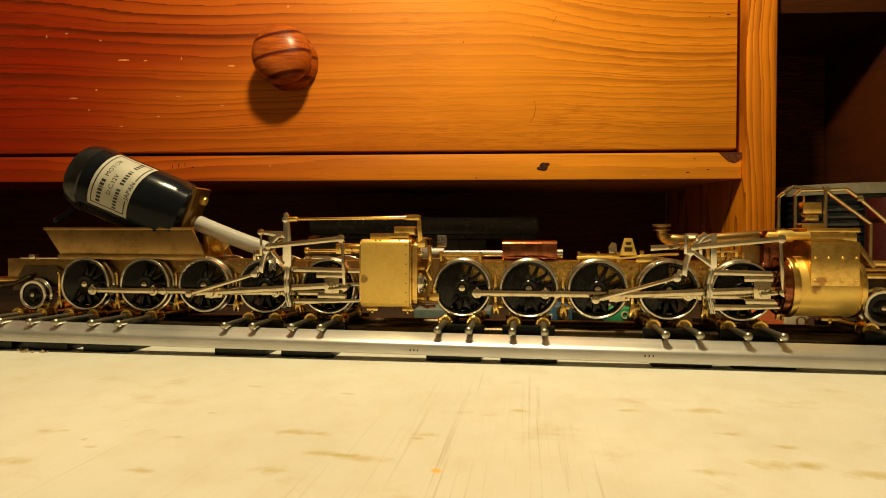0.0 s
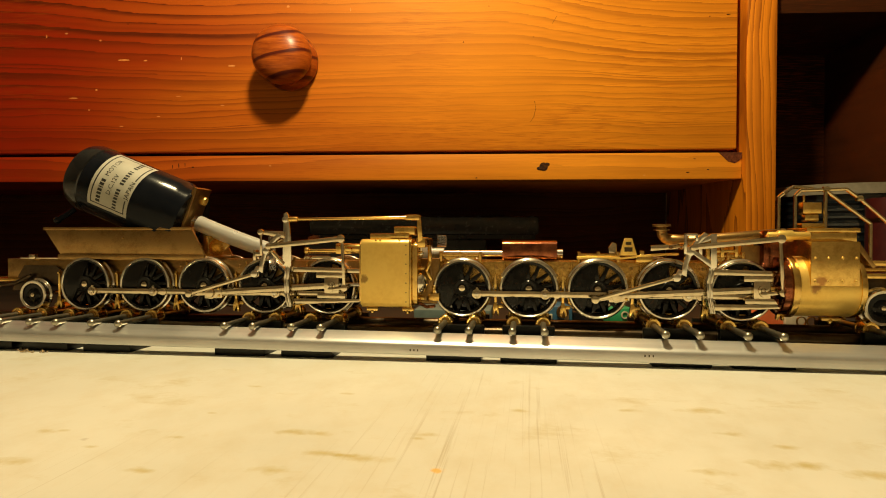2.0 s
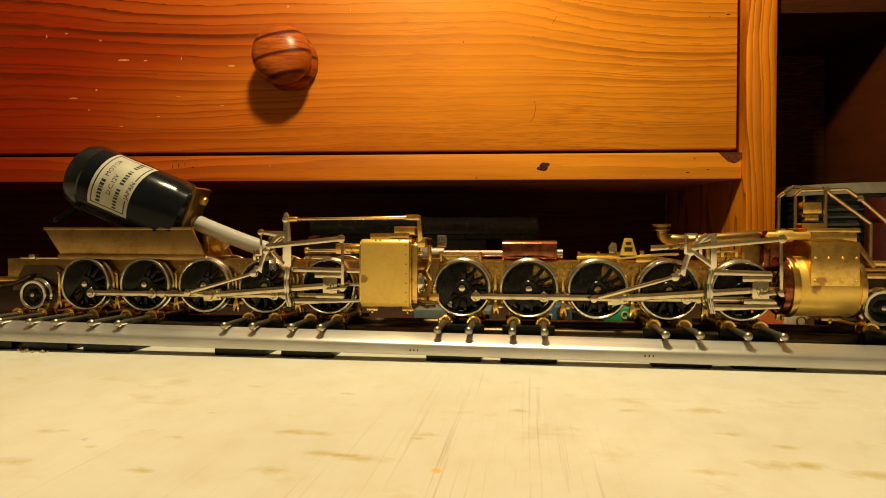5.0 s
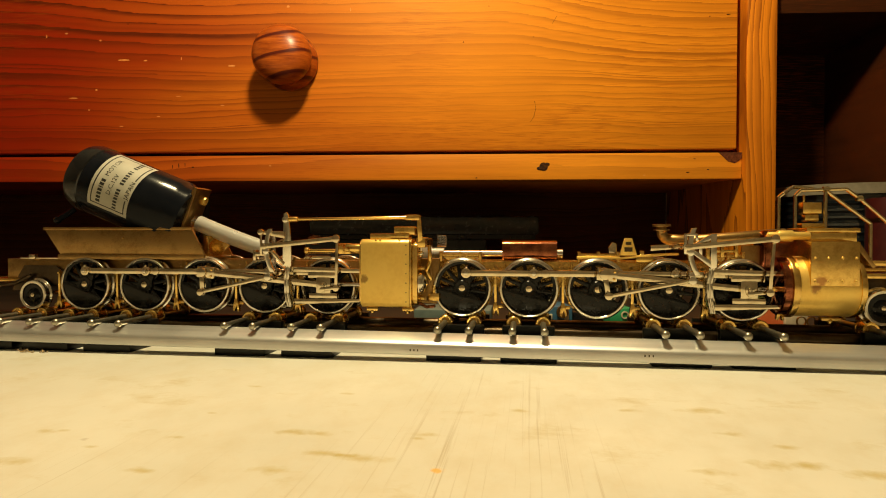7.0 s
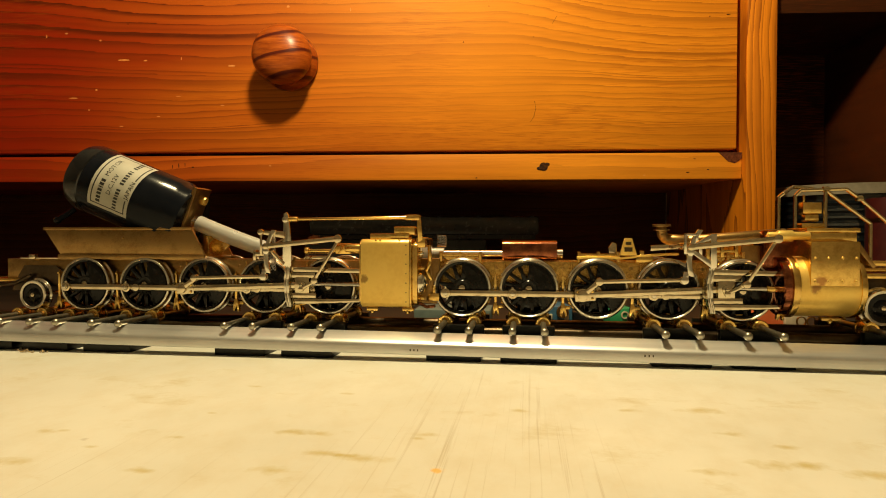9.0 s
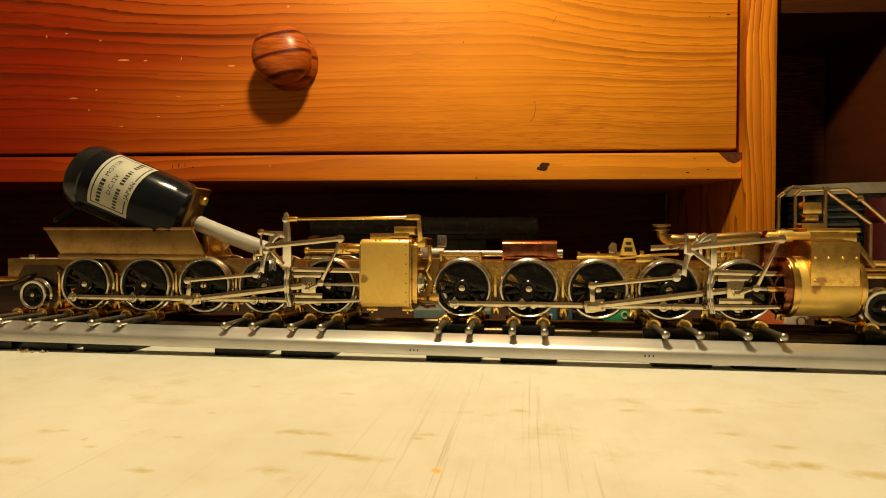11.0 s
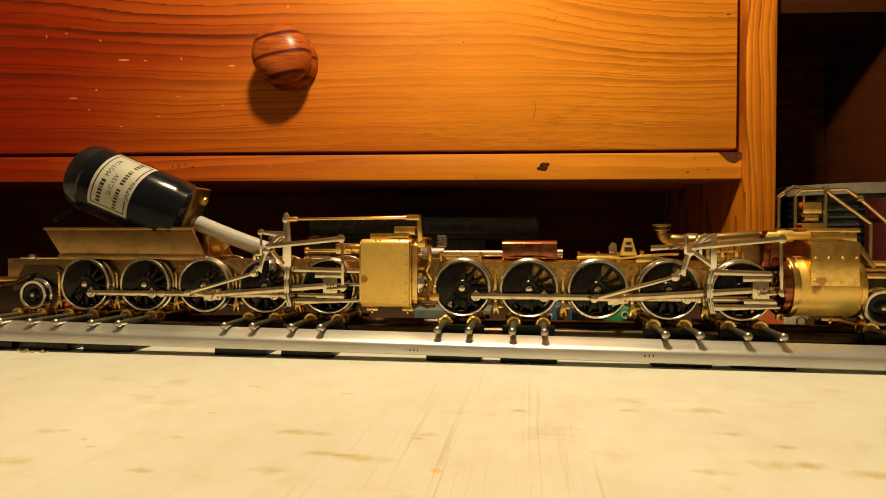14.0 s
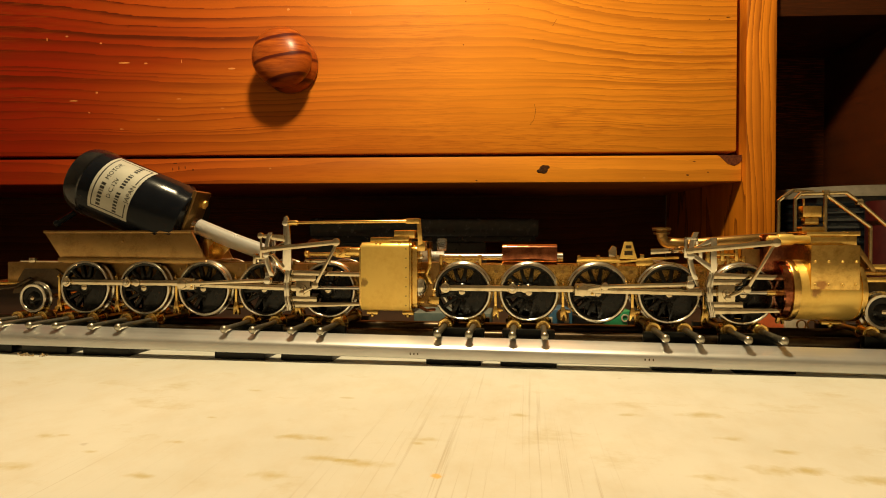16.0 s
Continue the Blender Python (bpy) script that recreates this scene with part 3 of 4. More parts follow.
# turn of the front drivers over the time, degrees
def grid(a, b):
    out = []
    k = a
    while k <= b:
        out += [k * 0.5, k * 0.5 + 0.3]
        k += 1
    return out[:-1]


TURN_TIMES = grid(0, 8) + [4.2, 6.3] + grid(13, 18) + [9.2, 11.3] + grid(23, 30) + [15.2, 15.4, 15.6, 15.8, 16.0]
TURN_DEGREES = [
    15, 214, 365, 589, 735, 937, 1081, 1312, 1457, 1644, 1791, 2026, 2173, 2362, 2508, 2742, 2891,
    3031, 4702,
    4873, 5151, 5327, 5589, 5779, 6064, 6252, 6497, 6651, 6877, 7004,
    7128, 8169,
    8260, 8402, 8490, 8617, 8708, 8842, 8927, 9066, 9150, 9289, 9386, 9504, 9593, 9735, 9826,
    9911, 9999, 10099, 10186, 10275]
SLOPES = []
for i in range(len(TURN_TIMES)):
    lo, hi = max(0, i - 1), min(len(TURN_TIMES) - 1, i + 1)
    if i + 1 < len(TURN_TIMES) and TURN_TIMES[i + 1] - TURN_TIMES[i] > 1:
        hi = i
    if i and TURN_TIMES[i] - TURN_TIMES[i - 1] > 1:
        lo = i
    SLOPES.append((TURN_DEGREES[hi] - TURN_DEGREES[lo]) / (TURN_TIMES[hi] - TURN_TIMES[lo]))


def turn_at(t):
    i = 0
    while i < len(TURN_TIMES) - 2 and t > TURN_TIMES[i + 1]:
        i += 1
    a, b = TURN_TIMES[i], TURN_TIMES[i + 1]
    h = b - a
    u = min(1.0, max(0.0, (t - a) / h))
    p0, p1, m0, m1 = TURN_DEGREES[i], TURN_DEGREES[i + 1], SLOPES[i] * h, SLOPES[i + 1] * h
    return (2 * u**3 - 3 * u**2 + 1) * p0 + (u**3 - 2 * u**2 + u) * m0 + (-2 * u**3 + 3 * u**2) * p1 + (u**3 - u**2) * m1


MAIN_L, ECC_L, ARM_L, FOOT_R, LEVER_L = 34.0, 19.8, 5.3, 6.9, 12.8
HEAD_Z = 17.0


def engine(xs, lead, low_pressure):
    """One driving unit: wheels, rods and valve gear. Returns what motions() needs."""
    e = {"xs": xs, "lead": lead, "wheels": [], "c": xs[2]}
    for x in xs:
        e["wheels"] += [driving_wheel(x, 0.0)]
        far = driving_wheel(x, 19.0)
        e["wheels"] += [far]
    s = Shape()
    for a, b in zip(xs, xs[1:]):
        s.box(a - xs[0], b - xs[0], -0.45, 0.45, -0.85, 0.85, 0.36)
    e["side"] = part("side_rod", s, NICKEL, loco, "nickel-silver coupling rod")
    for x in xs:
        part("rod_eye", Shape().cyl((x - xs[0], -0.75, 0), (x - xs[0], 0.7, 0), 1.3, 20).cyl((x - xs[0], -1.1, 0), (x - xs[0], 0, 0), 0.75, 14).ball((x - xs[0], -0.5, 1.3), 0.45, seg=8), NICKEL, e["side"])
    for x in xs[1:4]:
        part("knuckle", Shape().cyl((x - xs[0] + 2.9, -0.7, 0), (x - xs[0] + 2.9, 0.6, 0), 1.05, 16), NICKEL, e["side"])
    for x in xs:
        part("crank_nut", Shape().cyl((x - xs[0], -1.45, 0), (x - xs[0], -1.0, 0), 0.62, 6), STEEL, e["side"])
    e["main"] = rod("main_rod", MAIN_L, 1.7, 0.9, NICKEL, "nickel-silver main rod", (1.7, 1.2), flute=True)
    part("big_end_bolt", Shape().cyl((-1.2, -0.95, 0.9), (-1.2, -0.5, 0.9), 0.35, 8).cyl((2.4, -0.95, 0.9), (2.4, -0.5, 0.9), 0.35, 8).cyl((2.4, -0.95, -0.9), (2.4, -0.5, -0.9), 0.35, 8), BRASS, e["main"])
    part("big_end", Shape().box(-1.9, 3.2, -0.6, 0.6, -1.6, 1.6, 0.3), NICKEL, e["main"])
    e["crank"] = rod("eccentric_crank", ARM_L, 1.3, 0.7, NICKEL, "", (1.3, 1.0))
    e["ecc"] = rod("eccentric_rod", ECC_L, 1.0, 0.7, NICKEL, "", (0.95, 1.05))
    # expansion link, hung from its trunnion
    arc = []
    for i in range(9):
        a = -26 + 52 * i / 8
        arc.append((13 * (1 - math.cos(radians(a))), 13 * math.sin(radians(a))))
    out = [(x - 0.62, z) for x, z in arc] + [(x + 0.62, z) for x, z in reversed(arc)]
    link = Shape().prism(out, -0.5, 0.5)
    link.box(-0.6, 0.7, -0.45, 0.45, -FOOT_R, -4.8, 0.1).cyl((0, -0.8, -FOOT_R), (0, 0.6, -FOOT_R), 0.95, 16).cyl((0, -0.9, 0), (0, 0.9, 0), 0.9, 16)
    e["link"] = part("expansion_link", link, POLISHED, loco)
    rl = 19.6
    e["radius"] = rod("radius_rod", rl, 1.35, 0.6, NICKEL, "", (0.8, 1.05))
    e["radius_l"] = rl
    e["lever"] = rod("combination_lever", LEVER_L, 0.85, 0.6, NICKEL, "", (0.75, 0.9))
    e["union"] = rod("union_link", 4.2, 0.9, 0.6, NICKEL, "", (0.7, 0.7))
    head = Shape().box(-2.0, 2.0, -1.0, 1.0, -2.2, 2.4, 0.3).box(-4.2, 3.6, -1.0, 1.0, 1.9, 3.4, 0.25).box(-3.9, 3.8, -1.0, 1.0, -3.5, -2.0, 0.25)
    head.cyl((0, -1.5, 0), (0, 1, 0), 1.1, 16).ball((0, -1.5, 0), 0.6, seg=8)
    e["head"] = part("crosshead", head, NICKEL, loco)
    part("piston_rod", Shape().cyl((1.5, 0, 0.2), (19, 0, 0.2), 0.55, 12), SHAFT_STEEL, e["head"], "polished piston rod")
    # still parts of the gear
    c = xs[2]
    g0, g1 = c + 26.3, c + 46.0
    part("slide_bar", Shape().prism([(g0, HEAD_Z + 3.5), (g1, HEAD_Z + 3.3), (g1, HEAD_Z + 4.4), (g0, HEAD_Z + 5.0)], -3.7, -2.0), NICKEL, loco)
    part("slide_bar", Shape().prism([(g0, HEAD_Z - 5.2), (g1, HEAD_Z - 4.3), (g1, HEAD_Z - 3.5), (g0, HEAD_Z - 3.6)], -3.7, -2.0), NICKEL, loco)
    left = [(g0 + 0.2, 24.4), (g0 - 0.7, 21.8), (g0 - 1.1, 18.6), (g0 - 1.0, 15.0), (g0 - 0.3, 11.2)]
    yoke = Shape().prism(left + [(x + 1.15, z) for x, z in reversed(left)], -4.5, -3.9)
    yoke.prism([(x + 0.2, z) for x, z in left] + [(x + 0.75, z) for x, z in reversed(left)], -3.9, -1.2)
    part("guide_yoke", yoke, STEEL, loco, "bow-shaped polished guide yoke")
    part("yoke_edge", Shape().tube([(x + 0.15, -4.5, z) for x, z in left], 0.32, 8).tube([(x + 1.0, -4.5, z) for x, z in left], 0.26, 8), STEEL, loco, "rounded polished edge")
    e["t"] = (c + 20.9, 26.1)
    return e


rear = engine(REAR, 7.0, False)
front = engine(FRONT, 0.0, True)

# frames
def frame_plate(x0, x1, xs, mat):
    s = Shape().box(x0, x1, 3.6, 5.0, 16.6, 23.3, 0.15).box(x0, x1, 14.0, 15.4, 16.6, 23.3, 0.15)
    s.box(x0 + 2, x1 - 2, 5.0, 14.0, 20.0, 21.5)
    part("frame_plate", s, mat, loco, "brass frame plates")
    for x in xs:
        part("axle", Shape().cyl((x, 1, AXLE_Z), (x, 18, AXLE_Z), 1.5, 16), SHAFT_STEEL, loco)
        part("keeper", Shape().box(x - 3, x + 3, 3.2, 4.6, 10.2, 17, 0.1), WHEEL_BLACK, loco)


frame_plate(-152.0, -43.0, REAR, BRASS_DULL)
frame_plate(-24.3, 66.0, FRONT, FRAME_BRASS)


for bx in (-112.6, -97.3, -79.6, -61.8, -8.0, 9.3, 26.6, 44.0):
    part("frame_bolt", Shape().cyl((bx, 3.2, 21.6), (bx, 3.6, 21.6), 0.5, 6).cyl((bx + 1.6, 3.3, 19.8), (bx + 1.6, 3.6, 19.8), 0.35, 8), BRASS_DULL, loco)
    part("sand_pipe", Shape().tube([(bx + 2.2, 2.9, 23.0), (bx + 2.4, 2.6, 18.0), (bx + 1.4, 2.2, 12.4)], 0.22, 6), BRASS, loco)


def brake_hanger(x):
    s = Shape().prism([(x - 0.38, 11.5), (x - 0.28, 19.2), (x, 20.4), (x + 0.28, 19.2), (x + 0.38, 11.5)], 1.2, 2.0)
    s.prism([(x - 0.45, 12.6), (x + 0.45, 12.6), (x + 0.95, 10.4), (x + 1.0, 9.2), (x + 0.6, 9.1), (x + 0.2, 10.6), (x - 0.3, 9.2), (x - 0.85, 9.4)], 1.0, 2.2)
    s.box(x + 0.5, x + 2.0, 1.6, 2.6, 11.0, 11.9, 0.2).cyl((x, 0.8, 19.4), (x, 3.6, 19.4), 0.3, 10).ball((x + 1.9, 1.4, 12.6), 0.45, seg=8)
    part("brake_hanger", s, BRASS, loco, "slim brass brake hanger with a forked foot")



for xs in (REAR, FRONT):
    for a, b in zip(xs, xs[1:]):
        brake_hanger((a + b) / 2)
brake_hanger(REAR[0] - 8.9)
brake_hanger(FRONT[4] + 9.0)

# high-pressure cylinder of the rear engine
def rounded(y0, y1, z0, z1, r, n=6):
    pts = []
    for cy, cz, a0 in ((y1 - r, z1 - r, 0), (y0 + r, z1 - r, 90), (y0 + r, z0 + r, 180), (y1 - r, z0 + r, 270)):
        for i in range(n + 1):
            a = radians(a0 + 90 * i / n)
            pts.append((cy + r * math.cos(a), cz + r * math.sin(a)))
    return pts


ALONG = Matrix(((0, 1, 0, 0), (1, 0, 0, 0), (0, 0, 1, 0), (0, 0, 0, 1)))


def sideways(pts, x0, x1, shape=None):
    """A shape in y and z drawn along x."""
    return (shape or Shape()).prism(pts, x0, x1, ALONG)


hp = sideways(rounded(-6, 3.2, 11.6, 29.2, 1.6), -42.2, -29.6)
cyl_r = part("cylinder_block", hp, BRASS_BRIGHT, loco, "bright brass high-pressure cylinder")
part("end_cover", sideways(rounded(-6.1, 3.2, 11.5, 29.3, 1.7), -29.5, -29.0), BRASS, cyl_r)
part("end_cover", sideways(rounded(-5.6, 2.6, 12.2, 28.6, 2.2), -28.9, -27.6), BRASS, cyl_r)
part("end_cover", sideways(rounded(-5.6, 2.8, 12.0, 28.8, 1.7), -42.7, -42.2), BRASS, cyl_r)
part("valve_chest", Shape().box(-40.4, -31.5, -3.4, 3.0, 29.0, 30.6, 0.3), BRASS, cyl_r)
part("valve_chest", Shape().box(-34.2, -28.6, -3.0, 2.6, 30.2, 32.4, 0.35).box(-35.0, -30, -4, 0, 29.4, 30.6, 0.2), BRASS, cyl_r)
part("drain_cock", Shape().box(-41, -38, -5, -3.5, 10.6, 11.6, 0.2).ball((-39.5, -4.6, 10.5), 0.6), BRASS, cyl_r)
part("drain_cock", Shape().box(-31.6, -28.6, -5, -3.5, 10.6, 11.6, 0.2).ball((-30.2, -4.6, 10.5), 0.6), BRASS, cyl_r)
part("rivet_row", Shape().ball((-38.3, -5.3, 28.8), 0.35, seg=8).ball((-37.2, -5.3, 28.8), 0.35, seg=8).ball((-32.2, -5.3, 28.8), 0.35, seg=8), BRASS, cyl_r)
for rz in (13.2, 15.6, 18.0, 20.4, 22.8, 25.2, 27.6):
    part("rivet", Shape().ball((-30.4, -6.0, rz), 0.2, seg=6), BRASS_DULL, cyl_r)
vs = Shape().cyl((-58.6, -1.0, 26.0), (-42.2, -1.0, 26.0), 0.55, 12).cyl((-47.5, -1.0, 26.6), (-42.2, -1.0, 26.6), 1.35, 16).box(-50.2, -46.0, -2.0, 0.2, 25.2, 28.0, 0.3).cyl((-58.8, -1, 26), (-57.8, -1, 26), 1.0, 12)
part("valve_stem", vs, BRASS, cyl_r)
part("cylinder_block", sideways(rounded(15.8, 25, 11.6, 29.2, 1.6), -42.2, -28.0), BRASS, loco)
part("saddle", Shape().box(-41.5, -29, 3.2, 15.8, 20, 28, 0.4), BRASS, loco)

# low-pressure cylinder of the front engine
def along_x(y, z):
    """The frame of a lathe that turns about a line along x."""
    return Matrix.Translation((0, y, z)) @ Matrix.Rotation(radians(-90), 4, "Z")


LPY, LPZ = 0.4, 17.8
lp = Shape().lathe([(0.6, 63.0), (5.0, 63.0), (7.25, 63.4), (7.25, 77.0), (5.0, 77.4), (0.6, 77.4)], 56, along_x(LPY, LPZ))
lpc = part("cylinder_barrel", lp, BRASS_BRIGHT, loco, "large bright brass low-pressure cylinder")
part("end_flange", Shape().lathe([(6.6, 61.9), (7.55, 61.9), (7.65, 62.3), (7.65, 63.4), (6.6, 63.4)], 56, along_x(LPY, LPZ)), BRASS, lpc)
part("end_cover", Shape().lathe([(0.6, 60.0), (6.6, 60.0), (7.0, 60.3), (7.0, 62.0), (0.6, 62.0)], 48, along_x(LPY, LPZ)), COPPER, lpc, "coppery cylinder end cover")
part("end_flange", Shape().lathe([(6.6, 76.6), (7.55, 76.6), (7.55, 77.8), (6.6, 77.8)], 56, along_x(LPY, LPZ)), BRASS, lpc)
part("stuffing_box", Shape().cyl((57.2, -2.9, HEAD_Z + 0.2), (60.6, -2.9, HEAD_Z + 0.2), 0.8, 14), BRASS, lpc)
chest = part("steam_chest", Shape().box(65.4, 76.0, -7.1, 2.0, 18.4, 28.7, 0.25), BRASS, lpc, "flat brass steam chest jacket with rivets")
for rx in (66.3, 69.2, 72.2, 75.2):
    for rz in (19.6, 24.9):
        part("rivet", Shape().ball((rx, -7.1, rz), 0.32, seg=8), BRASS_BRIGHT, chest)
part("chest_cap", Shape().box(66.6, 77.6, -2.2, 9.0, 28.6, 30.8, 0.2).box(66.2, 78.2, -2.6, 9.4, 30.8, 31.9, 0.25), BRASS, lpc)
part("valve_guide", Shape().cyl((57.6, -2.2, 30.0), (67, -2.2, 30.0), 1.0, 16).cyl((59.8, -2.2, 30.0), (63.2, -2.2, 30.0), 1.35, 16), BRASS_BRIGHT, lpc)
part("pipe_block", Shape().box(57.6, 66.4, 0.5, 8, 20, 31.4, 0.6), COPPER, lpc, "coppery cylinder saddle")
part("drain_cock", Shape().box(70, 74.5, -2, 0, 9.6, 10.4, 0.2).ball((72, -1.6, 9.5), 0.7), BRASS, lpc)
part("saddle_plate", Shape().box(53.4, 60.2, 3.0, 3.9, 19.5, 27.6, 0.15), BRASS_DULL, lpc)
part("bumper_stay", Shape().prism([(75.6, 28.6), (77.4, 28.4), (81.0, 22.8), (80.2, 22.4)], -4, 4), BRASS_DULL, lpc)
part("cylinder_barrel", Shape().lathe([(0.6, 63.0), (7.25, 63.2), (7.25, 77.2), (0.6, 77.4)], 40, along_x(18.6, LPZ)), BRASS, loco)
part("front_deck", Shape().box(77.5, 100, 2, 17, 21.2, 22.2, 0.2).box(79.5, 100, -3.5, -2.2, 23.0, 24.2, 0.2), BRASS, loco)
part("end_beam", Shape().box(77.8, 95, -1, 1, 19.8, 21.0, 0.2), BRASS, loco)

# steam pipe and top works of the front engine
pipe = Shape().tube([(36.0, 6, 29.0), (41.0, 5.0, 28.6), (64, 4.0, 30.4)], 1.55, 16)
part("steam_pipe", pipe, BRASS_DULL, loco, "brass steam pipe with a flanged elbow")
part("pipe_elbow", Shape().tube([(34.6, 6, 32.4), (34.7, 6, 30.6), (35.4, 6, 29.4), (36.6, 6, 28.8)], 1.3, 14).cyl((34.6, 6, 32.3), (34.6, 6, 33.0), 2.3, 18).cyl((34.6, 6, 31.3), (34.6, 6, 31.8), 2.0, 18), BRASS_DULL, loco)
part("lifting_arm", Shape().prism([(31.0, 26.2), (31.0, 27.6), (38.5, 28.0), (38.5, 26.8)], 1.0, 2.0).cyl((38.3, -4, 27.4), (38.3, 12, 27.4), 0.9, 14), NICKEL, loco)
part("bearing_stand", Shape().prism([(23.6, 25), (24.8, 29.4), (26.6, 29.4), (27.9, 25)], 2.0, 3.2), BRASS_BRIGHT, loco)
# dark plates put in for the shaded openings of the stand
part("stand_opening_dark", Shape().box(24.7, 26.7, 1.94, 2.06, 26.0, 27.1).box(25.0, 26.4, 1.94, 2.06, 27.7, 28.5), GUNMETAL, loco)
part("reverse_stand", Shape().prism([(21.2, 24), (21.0, 27), (22.0, 28.4), (23.0, 28.0), (23.3, 24)], 4, 6), NICKEL, loco)


def spring_gear(x0, x1):
    s = Shape().box(x0, x1, 2.6, 3.8, 24.6, 25.4, 0.15)
    m = (x0 + x1) / 2
    for a in (x0, m - 0.4, x1 - 0.8):
        s.box(a, a + 0.8, 2.4, 4.0, 23.2, 25.9, 0.1)
    for a, b in ((x0 + 0.8, m - 0.4), (m + 0.4, x1 - 0.8)):
        s.prism([(a, 24.6), (b, 24.6), (b - (b - a) * 0.35, 23.5), (a + (b - a) * 0.35, 23.5)], 2.7, 3.7)
    part("leaf_spring", s, FRAME_BRASS, loco)


part("pipe_bracket", Shape().box(44.6, 45.6, 2.4, 3.4, 23.2, 28.0, 0.1).box(48.2, 49.0, 2.4, 3.4, 24.5, 27.6, 0.1).box(51.6, 52.4, 2.4, 3.4, 24.5, 27.8, 0.1).box(44.6, 52.4, 2.6, 3.2, 25.8, 26.5, 0.1), BRASS, loco)
part("cross_pipe", Shape().tube([(12.8, 2.4, 24.4), (24, 2.4, 24.3), (33, 2.2, 25.2), (38, 2.0, 25.4)], 0.35, 8), BRASS_BRIGHT, loco)
part("frame_step", Shape().box(27.6, 31.8, 2.0, 4.0, 23.2, 24.8, 0.2).box(28.6, 29.6, 2.0, 3.0, 24.8, 26.2, 0.1), BRASS, loco)
spring_gear(-23.0, -11.8)
spring_gear(13.0, 23.6)
spring_gear(46.0, 54.0)
part("drive_shaft", Shape().cyl((-28, 8.5, 25.2), (9.0, 8.5, 25.2), 0.85, 16).cyl((7.6, 8.5, 25.2), (9.6, 8.5, 25.2), 1.25, 16), SHAFT_STEEL, loco, "polished steel drive shaft")
part("copper_weight", sideways(rounded(4.4, 12.4, 23.4, 28.7, 1.7), -6.4, 7.9), COPPER, loco, "tarnished copper gearbox cover")
part("coupling", Shape().box(-31.5, -26.0, 5, 11, 22.4, 27.4, 0.8).cyl((-27, 8.5, 25.2), (-22.5, 8.5, 25.2), 1.5, 16), SILICONE, loco, "milky plastic shaft coupling")
part("clear_tab", Shape().box(-23.7, -21.2, 3, 4, 27.0, 30.2, 0.2), CLEAR, loco)
spr = Shape()
for i in range(5):
    spr.tube([(-27.6 + 0.6 * i, 0.5, 22.6), (-27.2 + 0.6 * i, 0.5, 17.4)], 0.22, 6)
part("coil_spring", spr.ball((-27.4, -0.6, 16.2), 1.2).ball((-25.2, 0.4, 13.6), 0.9).box(-28, -23, 2, 4, 12, 24, 0.3), BRASS_DULL, loco)

part("cylinder_head", Shape().lathe([(0.4, -25.6), (1.6, -25.8), (2.6, -26.5), (3.0, -27.4), (3.0, -28.2), (0.4, -28.2)], 28, along_x(-1.6, 17.6)), POLISHED, cyl_r, "domed bright cylinder head")
for px, pz in ((-26.9, 21.6), (-26.9, 13.8)):
    part("head_bolt", Shape().cyl((px - 0.7, -2.6, pz), (px + 0.8, -2.6, pz), 0.5, 6), BRASS, cyl_r)
part("steam_pipe", Shape().tube([(-25.2, -0.8, 27.6), (-25.0, -1.0, 23.5), (-25.8, -1.2, 20.8), (-24.6, -0.8, 18.4)], 0.55, 10), BRASS, loco)
part("drain_pipe", Shape().tube([(-27.4, -3.0, 12.6), (-25.6, -2.6, 11.6), (-23.6, -1.4, 11.8)], 0.42, 8), COPPER, loco)
part("lubricator", Shape().box(-25.6, -22.6, -0.6, 1.6, 12.8, 15.0, 0.3).cyl((-24.1, 0.4, 15.0), (-24.1, 0.4, 16.2), 0.6, 12).ball((-24.1, 0.4, 16.4), 0.7, seg=10), BRASS, loco)
part("ball_valve", Shape().ball((-27.2, -2.2, 25.4), 0.8, seg=12).cyl((-27.2, -2.2, 25.4), (-27.2, -2.2, 29.0), 0.35, 8), POLISHED, loco)

